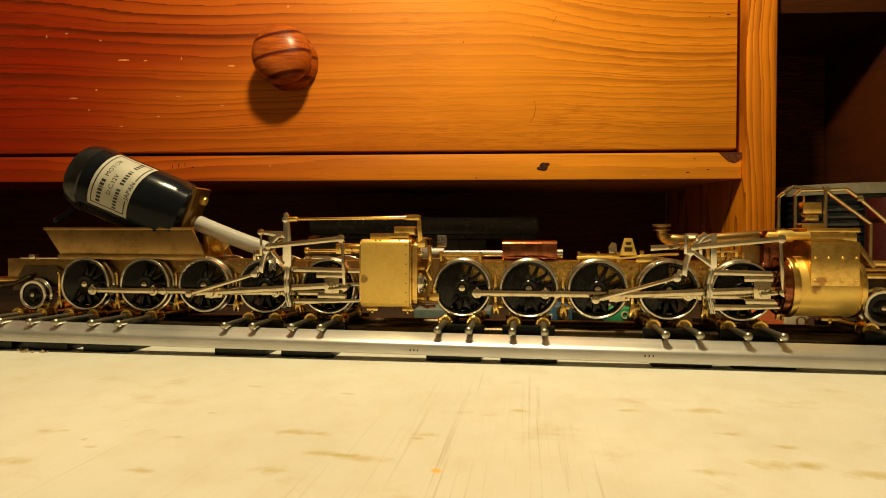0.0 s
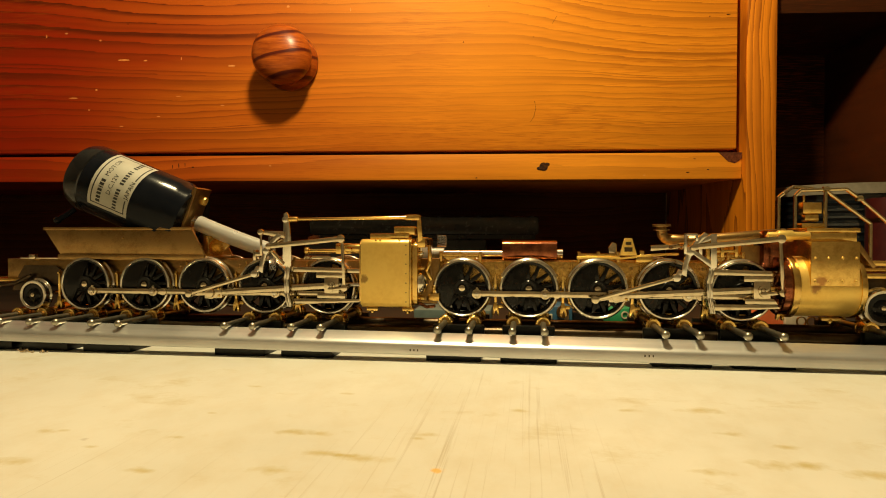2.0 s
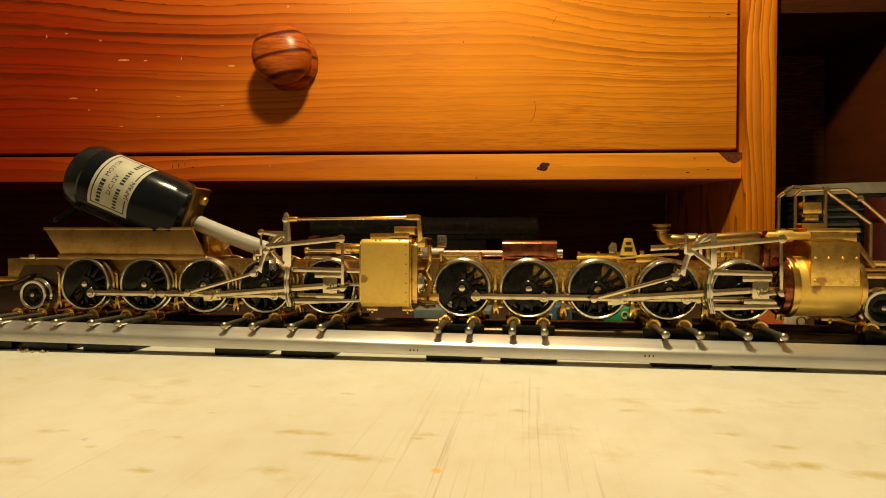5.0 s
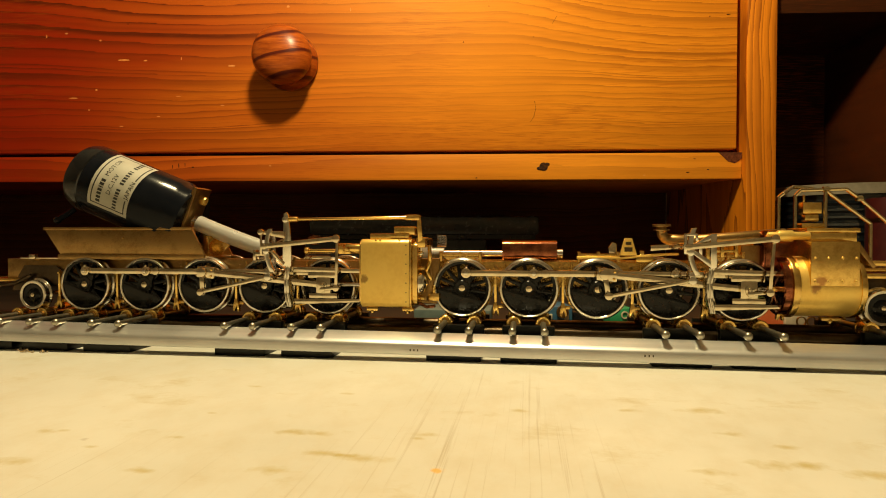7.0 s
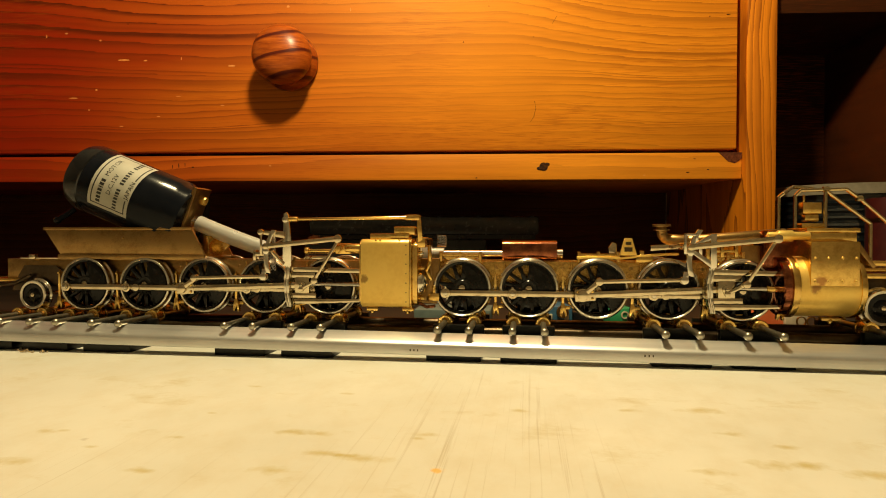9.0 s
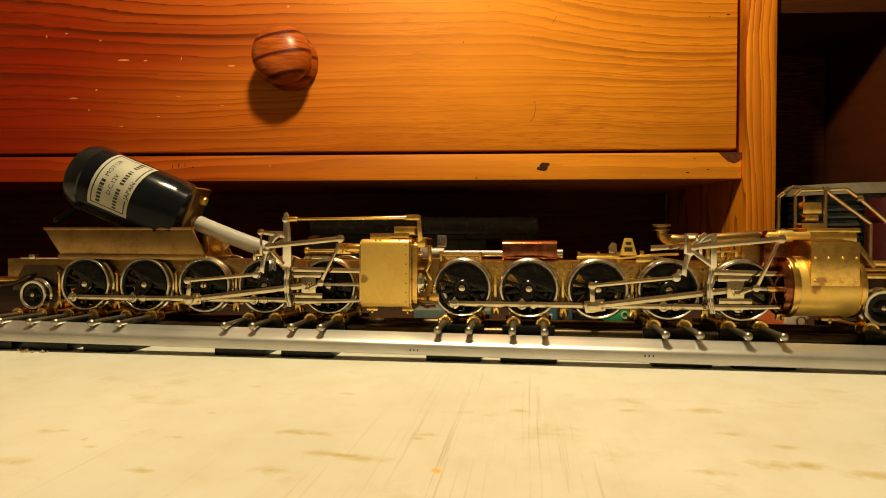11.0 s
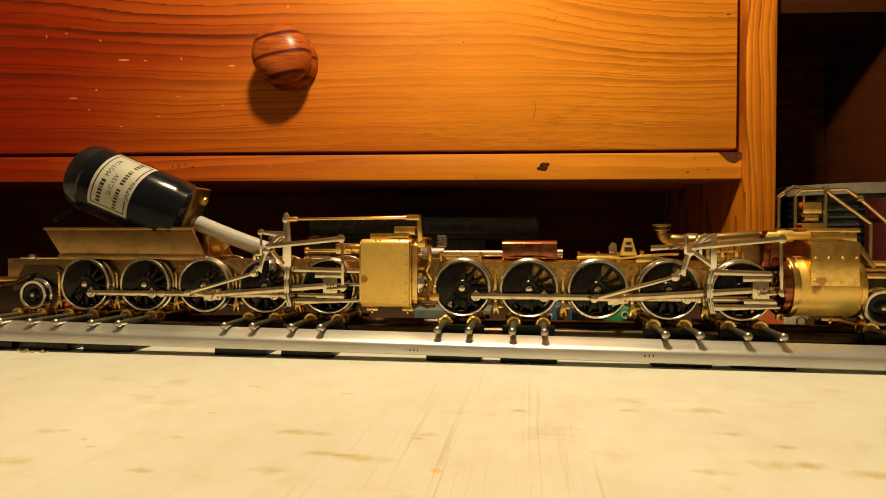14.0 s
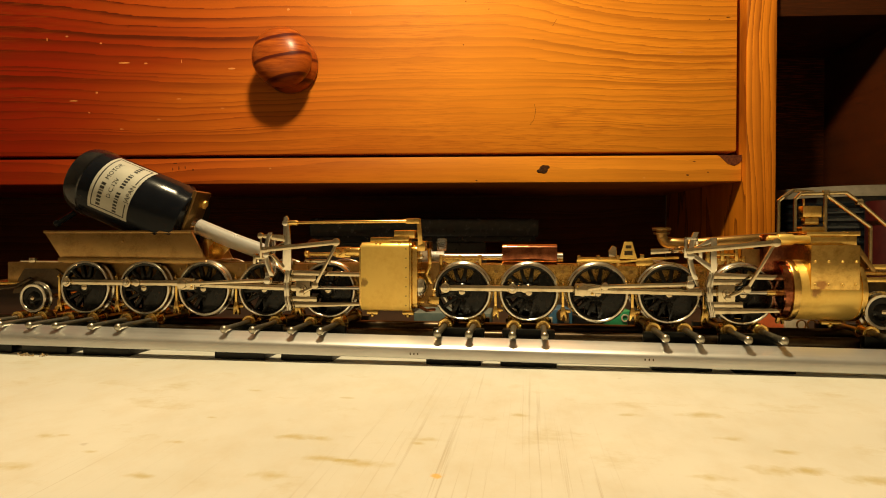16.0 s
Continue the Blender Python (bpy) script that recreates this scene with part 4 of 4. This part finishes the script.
# front hanger bracket, reach rods and arms
for e, back in ((rear, -6.0), (front, -6.0)):
    c = e["c"]
    if e is front:
        s = Shape().prism([(c + 25.7, 30.5), (c + 27.1, 30.5), (c + 27.1, 22.4), (c + 25.7, 22.0)], -5.5, -4.6)
        s.prism([(c + 20.4, 26.2), (c + 20.4, 27.2), (c + 25.8, 30.5), (c + 25.8, 28.9)], -5.45, -4.65)
        s.prism([(c + 20.4, 26.6), (c + 21.2, 27.2), (c + 25.8, 24.0), (c + 25.8, 22.3)], -5.48, -4.62)
        s.box(c + 23.0, c + 23.8, -5.4, -4.7, 25.4, 28.4, 0.1)
        part("link_bracket", s, POLISHED, loco, "triangular nickel-silver link bracket")
        part("link_arm", Shape().box(c + 19.4, c + 22.6, -6.4, -5.9, 30.0, 30.6, 0.1).box(c + 19.4, c + 20.1, -6.4, -5.9, 25.6, 30.6, 0.1).box(c + 22.0, c + 22.6, -6.4, -5.9, 28.8, 30.6, 0.1), POLISHED, loco)
    else:
        s = Shape().prism([(c + 25.0, 22.0), (c + 25.4, 35.8), (c + 26.2, 36.2), (c + 26.6, 35.6), (c + 27.4, 29.0), (c + 27.4, 22.0)], -5.4, -4.6)
        s.cyl((c + 25.9, -5.8, 34.3), (c + 25.9, -4.4, 34.3), 0.8, 12)
        part("link_bracket", s, POLISHED, loco, "tall nickel-silver link bracket")
        part("reverse_arm", Shape().prism([(c + 18.8, 31.4), (c + 25.6, 31.2), (c + 25.8, 29.4), (c + 24, 29.6), (c + 18.8, 30.6)], -5.6, -5.0).box(c + 18.9, c + 19.5, -5.6, -5.2, 25.0, 31.0, 0.1).cyl((c + 19.2, -6, 31), (c + 19.2, -4.9, 31), 0.8, 12), NICKEL, loco)
        part("cross_stay", Shape().tube([(c + 21.2, -5.2, 26.8), (c + 25.4, -5.2, 29.0)], 0.5, 8).tube([(c + 22.0, -5.2, 26.0), (c + 25.4, -5.2, 22.6)], 0.55, 8).box(c + 15.8, c + 20.4, -3, -1, 24.6, 25.8, 0.2).box(c + 15.8, c + 16.6, -3, -1, 23.4, 26.2, 0.1), NICKEL, loco)
        part("clear_tab", Shape().box(c + 21.0, c + 23.0, -5.0, -4.4, 20.8, 30.0, 0.3), CLEAR, loco)
part("reach_rod", Shape().cyl((-62.4, -4.8, 34.3), (-27.6, -4.8, 34.7), 0.4, 10).cyl((-62.4, -4.8, 34.3), (-59.4, -4.8, 34.35), 0.7, 12).box(-30.6, -27.0, -5.4, -4.2, 34.0, 35.4, 0.2), BRASS, loco, "long thin brass reach rod")
part("reverse_lever", Shape().prism([(-27.8, 35.2), (-26.8, 35.2), (-26.2, 29.0), (-27.4, 28.4)], -5.2, -4.4).box(-28, -25.6, -5, 2, 27.0, 29.6, 0.3), BRASS, loco)
part("small_rocker", Shape().prism([(-57.8, 27.6), (-58.4, 29.6), (-57, 30.2), (-55.2, 30.0), (-55.8, 27.6)], 0, 1.4), COPPER, loco)
part("spring_mounts", Shape().box(-60, -52.6, 1.4, 2.4, 23.6, 24.6, 0.1).cyl((-58.8, 1.6, 25.6), (-52.8, 1.6, 25.6), 0.5, 10), NICKEL, loco)

# motor, its brass tray and flexible tube
TILT = 22.0
AX = Matrix.Translation((-96.7, 9.5, 34.4)) @ Matrix.Rotation(radians(TILT), 4, "Y") @ Matrix.Rotation(radians(-90), 4, "Z")
MOTOR_R = 10.0
motor_prof = [(0.5, -36.0), (7.6, -36.0), (9.0, -35.4), (9.8, -33.8), (MOTOR_R, -32), (MOTOR_R, -5.2), (9.4, -4.2), (9.2, -1.2), (8.8, -0.5), (0.5, -0.5)]
motor = part("motor", Shape().lathe(motor_prof, 64, AX), MOTOR_BLACK, loco, "gloss black can motor with silver label")
CAP_BLACK = plain("black_end_cap", (0.004, 0.004, 0.005), (0.008, 0.008, 0.009), 0.16, 300, spec=0.5, relief=0.05)
part("end_cap", Shape().lathe([(8.6, -36.4), (9.6, -35.9), (10.15, -34.2), (10.25, -32.4), (10.25, -31.4), (9.9, -31.0), (9.0, -31.0), (8.6, -33)], 64, AX), CAP_BLACK, motor, "moulded black end cap")
part("terminal", Shape().ball((-134.8, 2.6, 34.6), 1.1).cyl((-134.6, 2.6, 34.6), (-130.5, 4.2, 37.8), 0.8, 10), MOTOR_BLACK, motor)
tip = Matrix.Translation((-96.7, 9.5, 34.4)) @ Matrix.Rotation(radians(TILT), 4, "Y")
part("mounting_plate", Shape().box(-1.1, 0.2, -4.6, 3.6, -9.0, 9.9, 0.15, tip), BRASS_DULL, loco, "folded brass motor mounting plate")
part("screw", Shape().cyl(tip @ Vector((0, 1.2, 6.4)), tip @ Vector((1.0, 1.2, 6.4)), 1.25, 14), BRASS_BRIGHT, loco)
part("motor_shaft", Shape().cyl(tip @ Vector((-1, 0, 0)), tip @ Vector((4, 0, 0)), 0.8, 12).cyl(tip @ Vector((0.1, 0, 0)), tip @ Vector((0.3, 0, 0)), 1.7, 16), SHAFT_STEEL, loco)
hose = [tip @ Vector((x, 0, z)) for x, z in ((1.8, 0), (8, 0), (14, 0.12), (19, 0.35), (24.5, 0.75))]
part("flexible_tube", Shape().tube(hose, 2.3, 24), SILICONE, loco, "milky white silicone tube coupling")
tray = part("motor_tray", Shape().box(-133, -88.5, 2, 17, 23.2, 24.2, 0.1), BRASS_DULL, loco, "dull brass motor tray with sloping ends")
for y in (1.2, 17.0):
    part("tray_side", Shape().prism([(-138.0, 32.1), (-92.6, 32.1), (-88.4, 24.0), (-132.4, 24.0)], y, y + 0.8), BRASS_DULL, tray)
part("tray_ledge", Shape().box(-133, -88.3, 0.3, 1.2, 23.5, 24.7, 0.1), BRASS_DULL, tray)
part("tray_lip", Shape().box(-138, -92.6, 0.9, 3.4, 31.7, 32.5, 0.15), BRASS_DULL, tray)
part("tray_bracket", Shape().prism([(-93.2, 31.4), (-86.4, 27.4), (-91.0, 22.6), (-94.4, 24.0)], 11.4, 12.2).box(-92, -90.2, 6, 12, 23.0, 30.0, 0.2), BRASS, loco)
part("tray_rivet", Shape().ball((-113.4, 1.2, 29.4), 0.4, seg=8), BRASS_DULL, loco)
part("frame_screw", Shape().cyl((-143.5, 3.6, 23.2), (-143.5, 3.6, 24.6), 1.2, 12).box(-147.5, -134.5, 3.2, 5, 23.3, 23.8), NICKEL, loco)


# label on the can, wrapped round it
def on_can(u, v, lift):
    """u: millimetres round the can from its side facing out, upwards; v: along the axis, forwards."""
    a = u / MOTOR_R
    r = MOTOR_R + lift
    return AX @ Vector((r * math.sin(a) * SIDE[0] + r * math.cos(a) * SIDE[1], v, r * math.sin(a) * UPW[0] + r * math.cos(a) * UPW[1]))


inv = AX.to_3x3().inverted()
out_dir = inv @ Vector((0.0, -1.0, 0.0))
up_dir = inv @ (Matrix.Rotation(radians(TILT), 3, "Y") @ Vector((0, 0, 1)))
SIDE = (up_dir.x, out_dir.x)
UPW = (up_dir.z, out_dir.z)


def can_patch(name, u0, u1, v0, v1, lift, mat, parent, label="", thick=0.06, n=14):
    s = Shape()
    rows = []
    for k in (0.0, thick):
        for v in (v0, v1):
            rows.append([s.bm.verts.new(on_can(u0 + (u1 - u0) * i / n, v, lift + k)) for i in range(n + 1)])
    a, b, c2, d = rows
    for i in range(n):
        s.bm.faces.new((c2[i], c2[i + 1], d[i + 1], d[i]))
        s.bm.faces.new((a[i], b[i], b[i + 1], a[i + 1]))
        s.bm.faces.new((a[i], a[i + 1], c2[i + 1], c2[i]))
        s.bm.faces.new((b[i], d[i], d[i + 1], b[i + 1]))
    s.bm.faces.new((a[0], c2[0], d[0], b[0]))
    s.bm.faces.new((a[n], b[n], d[n], c2[n]))
    return part(name, s, mat, parent, label)


LU0, LU1, LV0, LV1 = -5.6, 14.0, -27.3, -14.5
lab = can_patch("label", LU0, LU1, LV0, LV1, 0.02, LABEL_PAPER, motor, "silver paper label with black print")
for a in ((LU0 + 0.9, LU1 - 0.9, LV0 + 0.9, LV0 + 1.25), (LU0 + 0.9, -0.6, LV1 - 1.25, LV1 - 0.9), (5.6, LU1 - 0.9, LV1 - 1.25, LV1 - 0.9), (LU0 + 0.9, LU0 + 1.2, LV0 + 1.25, LV1 - 1.25), (LU1 - 1.2, LU1 - 0.9, LV0 + 1.25, LV1 - 1.25)):
    can_patch("border", *a, 0.085, INK, lab, thick=0.02)


def can_text(body, u, v, size, squeeze=1.0):
    cu = bpy.data.curves.new("print", "FONT")
    cu.body, cu.size, cu.extrude, cu.resolution_u = body, size, 0.0, 2
    tmp = bpy.data.objects.new("print", cu)
    me = bpy.data.meshes.new_from_object(tmp)
    bpy.data.objects.remove(tmp)
    for p in me.vertices:
        p.co = on_can(u + p.co.x * squeeze, v - p.co.y, 0.11) * MM
    me.materials.clear()
    me.materials.append(INK)
    part("print", me, None, lab)


def can_bars(u, v, h, widths):
    for w in widths:
        can_patch("print_bar", u, u + w, v - h, v, 0.085, INK, lab, thick=0.02, n=3)
        u += w + 0.35


can_bars(-3.9, -23.3, 1.35, (0.75, 0.75, 0.7, 0.7, 0.3, 0.75, 0.75))
can_text("MOTOR", 4.0, -23.3, 1.95, 0.95)
can_text("D.C.12V", -0.8, -20.6, 1.9, 0.95)
can_bars(-4.1, -18.0, 1.25, (0.6, 0.55, 0.6, 0.6, 0.3, 0.6, 0.55))
can_bars(3.2, -18.0, 1.25, (0.6, 0.6, 0.6, 0.55, 0.6, 0.3))
can_bars(9.4, -18.0, 1.25, (0.6, 0.6, 0.6, 0.6))
can_text("JAPAN", -0.2, -15.1, 1.9, 1.0)

# pony wheels, cage and front details
def pony_wheel(x, y, z, r):
    w = new("pony_wheel")
    w.parent = loco
    w.matrix_basis = mpose(x, y, z)
    k = r / 4.2
    part("tyre", Shape().lathe([(3.3 * k, 0.1), (3.5 * k, 0), (4.0 * k, 0), (4.2 * k, 0.2), (4.2 * k, 1.6), (4.8 * k, 1.9), (4.8 * k, 2.3), (3.3 * k, 2.3)], 40), STEEL, w)
    part("wheel_center", Shape().lathe([(0.5, 0.2), (1.2 * k, 0.2), (2.0 * k, 0.7), (3.35 * k, 0.4), (3.35 * k, 1.8), (0.5, 1.8)], 32), WHEEL_BLACK, w)
    part("axle_end", Shape().cyl((0, -0.1, 0), (0, 18, 0), 0.6, 14), NICKEL, w)


pony_wheel(-140.9, 0, 13.0, 4.2)
pony_wheel(84.8, 0, 12.6, 4.4)
part("truck_frame", Shape().prism([(-148, 18.4), (-146, 21.4), (-136, 21.4), (-132, 18.6), (-132, 16), (-150, 14)], 3.0, 3.6).tube([(-152, 0, 15.6), (-147, 1, 16.4), (-143, 2, 18.6)], 0.6, 8), GUNMETAL, loco)
part("truck_frame", Shape().box(80, 96, 3, 4, 12, 20, 0.3), GUNMETAL, loco)
part("draw_beam", Shape().box(-160, -146, 2, 17, 16.6, 17.6, 0.2).ball((-153.5, 0, 15.2), 0.8), BRASS, loco)
wire = 0.46
part("handrail", Shape().tube([(62.3, 4, 31.0), (62.3, 4, 39.6), (63.4, 4, 40.6), (68.0, 10, 42.6), (73.0, 10, 42.2)], wire, 8), HANDRAIL, loco)
part("handrail", Shape().tube([(66.2, 4, 32), (66.2, 4, 40.0), (67.4, 4, 41.3), (78.0, 4, 41.5), (81.0, 4, 39.2), (92.0, 4, 29.0)], wire, 8), HANDRAIL, loco)
part("handrail", Shape().tube([(73.2, 4, 32), (73.2, 4, 41.7)], wire, 8).tube([(73.2, 4, 41.2), (83.6, 4, 33.0), (83.6, 4, 22)], wire, 8).cyl((72.6, 4, 41.5), (74.0, 4, 41.5), 0.75, 10).cyl((80.3, 4, 39.2), (81.6, 4, 39.2), 0.75, 10), HANDRAIL, loco)
part("bell_block", Shape().box(68.0, 72.6, 4, 7, 35.4, 38.4, 0.4).box(68.6, 72.0, 4.4, 6.6, 33.6, 35.4, 0.3).box(67.6, 73.2, 3.6, 8, 31.8, 33.2, 0.3).cyl((68.6, 5, 38), (68.6, 5, 40.2), 0.3, 8), BRASS, loco)

# ---------- things behind the locomotive ----------
B = lambda x, y, z, rz=0: mpose(x, y, z - 8.2, 0, 0, rz)
box = thing("storage_box", B(0, 0, 0), "black plastic storage box under the cabinet", "box")
part("body", Shape().box(-95, 30, 430, 500, 0, 36, 2), BOX_BLACK, box)
part("lid", Shape().box(-92, 66, 428, 502, 39, 52, 2), BOX_GREY, box, "smoked plastic lid")
part("body", Shape().box(-90, 64, 432, 498, 36, 39), BOX_BLACK, box)
part("latch", Shape().cyl((5.5, 427.4, 44), (5.5, 429, 44), 3.0, 20), BOX_BLACK, box)
single("card_box", Shape().box(-36, -6, 232, 252, 0, 9.6, 0.5), TEAL, "pale teal card box lying flat", "box", B(-4, 8, 0, -7))
pcb = thing("circuit_board", B(0, 0, 0), "blue circuit board with small components", "circuit board")
part("board", Shape().box(40.5, 50.5, 243, 262, 0, 10.6, 0.4), BLUE, pcb)
for i in range(2):
    part("component", Shape().box(41.2 + i * 6.0, 42.6 + i * 6.4, 242.3, 243.2, 5.6, 7.8 + i, 0.2), CREAM, pcb)
part("component", Shape().box(51, 63, 244, 258, 0, 8.4, 0.4), BOX_BLACK, pcb)
part("disc", Shape().cyl((46.5, 241.8, 8.6), (46.5, 243, 8.6), 2.4, 20), BRASS_DULL, pcb)
gpcb = thing("circuit_board", B(0, 0, 0), "green circuit board with white print", "circuit board")
part("board", Shape().box(63.8, 72.6, 238, 252, 0, 10.6, 0.4), GREEN, gpcb)
part("print_ring", Shape().lathe([(1.0, 237.7), (1.5, 237.7), (1.5, 238.1), (1.0, 238.1)], 20, Matrix.Translation((69.5, 0, 8.0))), CREAM, gpcb)
single("plastic_offcut", Shape().prism([(0, 0), (11, 0), (11, 9), (7, 12.4), (2, 10.5)], 0, 6), ORANGE, "orange plastic offcut on the desk", "offcut", B(118, 236, 0))
single("card_piece", Shape().box(0, 9, 0, 2, 0, 11.5, 0.3), CREAM, "cream card piece standing on the desk", "card", B(131, 238, 0, 4))
for i in range(3):
    single("wire_ring", Shape().lathe([(1.3, -0.3), (1.7, -0.3), (1.7, 0.3), (1.3, 0.3)], 20), BRASS_DULL, "small brass wire ring", "ring", B(118.5 + 3.4 * i, 206, 9.9), "wire rings")
jar = thing("jar", B(258, 398, 0), "dark blue glass jar with cream lid", "jar")
part("lid", Shape().cyl((0, 0, 62.6), (0, 0, 68.8), 44, 48), LID, jar, "cream plastic lid")
glass = part("glass", Shape().cyl((0, 0, 0), (0, 0, 62.6), 41, 48), JAR_GLASS, jar)
for k in range(6):
    part("rib", Shape().cyl((0, 0, 34 + 4.4 * k), (0, 0, 35.4 + 4.4 * k), 41.0, 48, 42.0).cyl((0, 0, 35.4 + 4.4 * k), (0, 0, 36.8 + 4.4 * k), 42.0, 48, 41.0), JAR_GLASS, glass)
tin = thing("paint_pot", B(252, 345, 0), "red plastic pot with a rim", "pot")
part("body", Shape().cyl((0, 0, 0), (0, 0, 59), 16, 32), RED, tin)
part("rim", Shape().cyl((0, 0, 46), (0, 0, 48), 16.6, 32), GUNMETAL, tin)


def shavings():
    rnd = random.Random(4)
    s = Shape()
    for i in range(14):
        x, y = -125.5 + rnd.uniform(-4, 4), -17.6 + rnd.uniform(-0.6, 0.6)
        a = rnd.uniform(0, 3.1)
        s.tube([(x, y, 0.15), (x + 1.1 * math.cos(a), y + 0.4 * math.sin(a), 0.2 + rnd.uniform(0, 0.7))], 0.13, 5)
    single("shavings", s, DUST, "small brown shavings on the desk", "debris", LOCO, kind="stuff")


shavings()


# ---------- movement ----------
def toward(p, q, y):
    """Pose in millimetres of a rod whose ends lie at p and q (x, z)."""
    return mpose(p[0], y, p[1], 0, math.degrees(math.atan2(-(q[1] - p[1]), q[0] - p[0])), 0)


def meet(p, rp, q, rq, low):
    """Where circles round p and q cross; the lower or upper crossing."""
    dx, dz = q[0] - p[0], q[1] - p[1]
    d = math.hypot(dx, dz)
    a = (rp * rp - rq * rq + d * d) / (2 * d)
    h = math.sqrt(max(0.0, rp * rp - a * a))
    bx, bz = p[0] + a * dx / d, p[1] + a * dz / d
    c1, c2 = (bx + h * dz / d, bz - h * dx / d), (bx - h * dz / d, bz + h * dx / d)
    return min((c1, c2), key=lambda c: c[1] if low else -c[1])


def motions():
    times = [k / 15 for k in range(241)]
    for e in (rear, front):
        rows = {n: [] for n in ("side", "main", "crank", "ecc", "link", "radius", "lever", "union", "head")}
        spin = []
        c = (e["c"], AXLE_Z)
        for t in times:
            deg = turn_at(t) + e["lead"]
            th = radians(deg)
            spin.append((t, deg))
            ox, oz = CRANK * math.cos(th), -CRANK * math.sin(th)
            rows["side"].append((t, mpose(e["xs"][0] + ox, -1.4, AXLE_Z + oz)))
            p = (c[0] + ox, c[1] + oz)
            head = (p[0] + math.sqrt(MAIN_L**2 - (p[1] - HEAD_Z) ** 2), HEAD_Z)
            rows["main"].append((t, toward(p, head, -2.8)))
            rows["head"].append((t, mpose(head[0], -2.9, head[1])))
            a = th + radians(154)
            en = (p[0] + ARM_L * math.cos(a), p[1] - ARM_L * math.sin(a))
            rows["crank"].append((t, toward(p, en, -4.0)))
            foot = meet(en, ECC_L, e["t"], FOOT_R, True)
            rows["ecc"].append((t, toward(en, foot, -5.0)))
            swing = math.degrees(math.atan2(foot[0] - e["t"][0], e["t"][1] - foot[1]))
            rows["link"].append((t, mpose(e["t"][0], -5.6, e["t"][1], 0, -swing, 0)))
            sx = foot[0] - e["t"][0]
            v = (c[0] + 40.4 - 0.35 * (sx + 0.8), 29.3)
            rows["radius"].append((t, toward((v[0] - e["radius_l"], 27.3), v, -6.4)))
            dx = head[0] + 4.0 - v[0]
            w = (v[0] + dx, v[1] - math.sqrt(LEVER_L**2 - dx * dx))
            rows["lever"].append((t, toward(v, w, -5.6)))
            rows["union"].append((t, toward((head[0], HEAD_Z - 1.0), w, -4.6)))
        for n, r in rows.items():
            walk(e[n], r)
        for i, w in enumerate(e["wheels"]):
            x = e["xs"][i // 2]
            far = i % 2
            walk(w, [(t, mpose(x, 19.0 if far else 0.0, AXLE_Z) @ (pose(0, 0, 0, 0, 0, 180) if far else Matrix()) @ pose(0, 0, 0, 0, (-d - 90 if far else d), 0)) for t, d in spin])


motions()
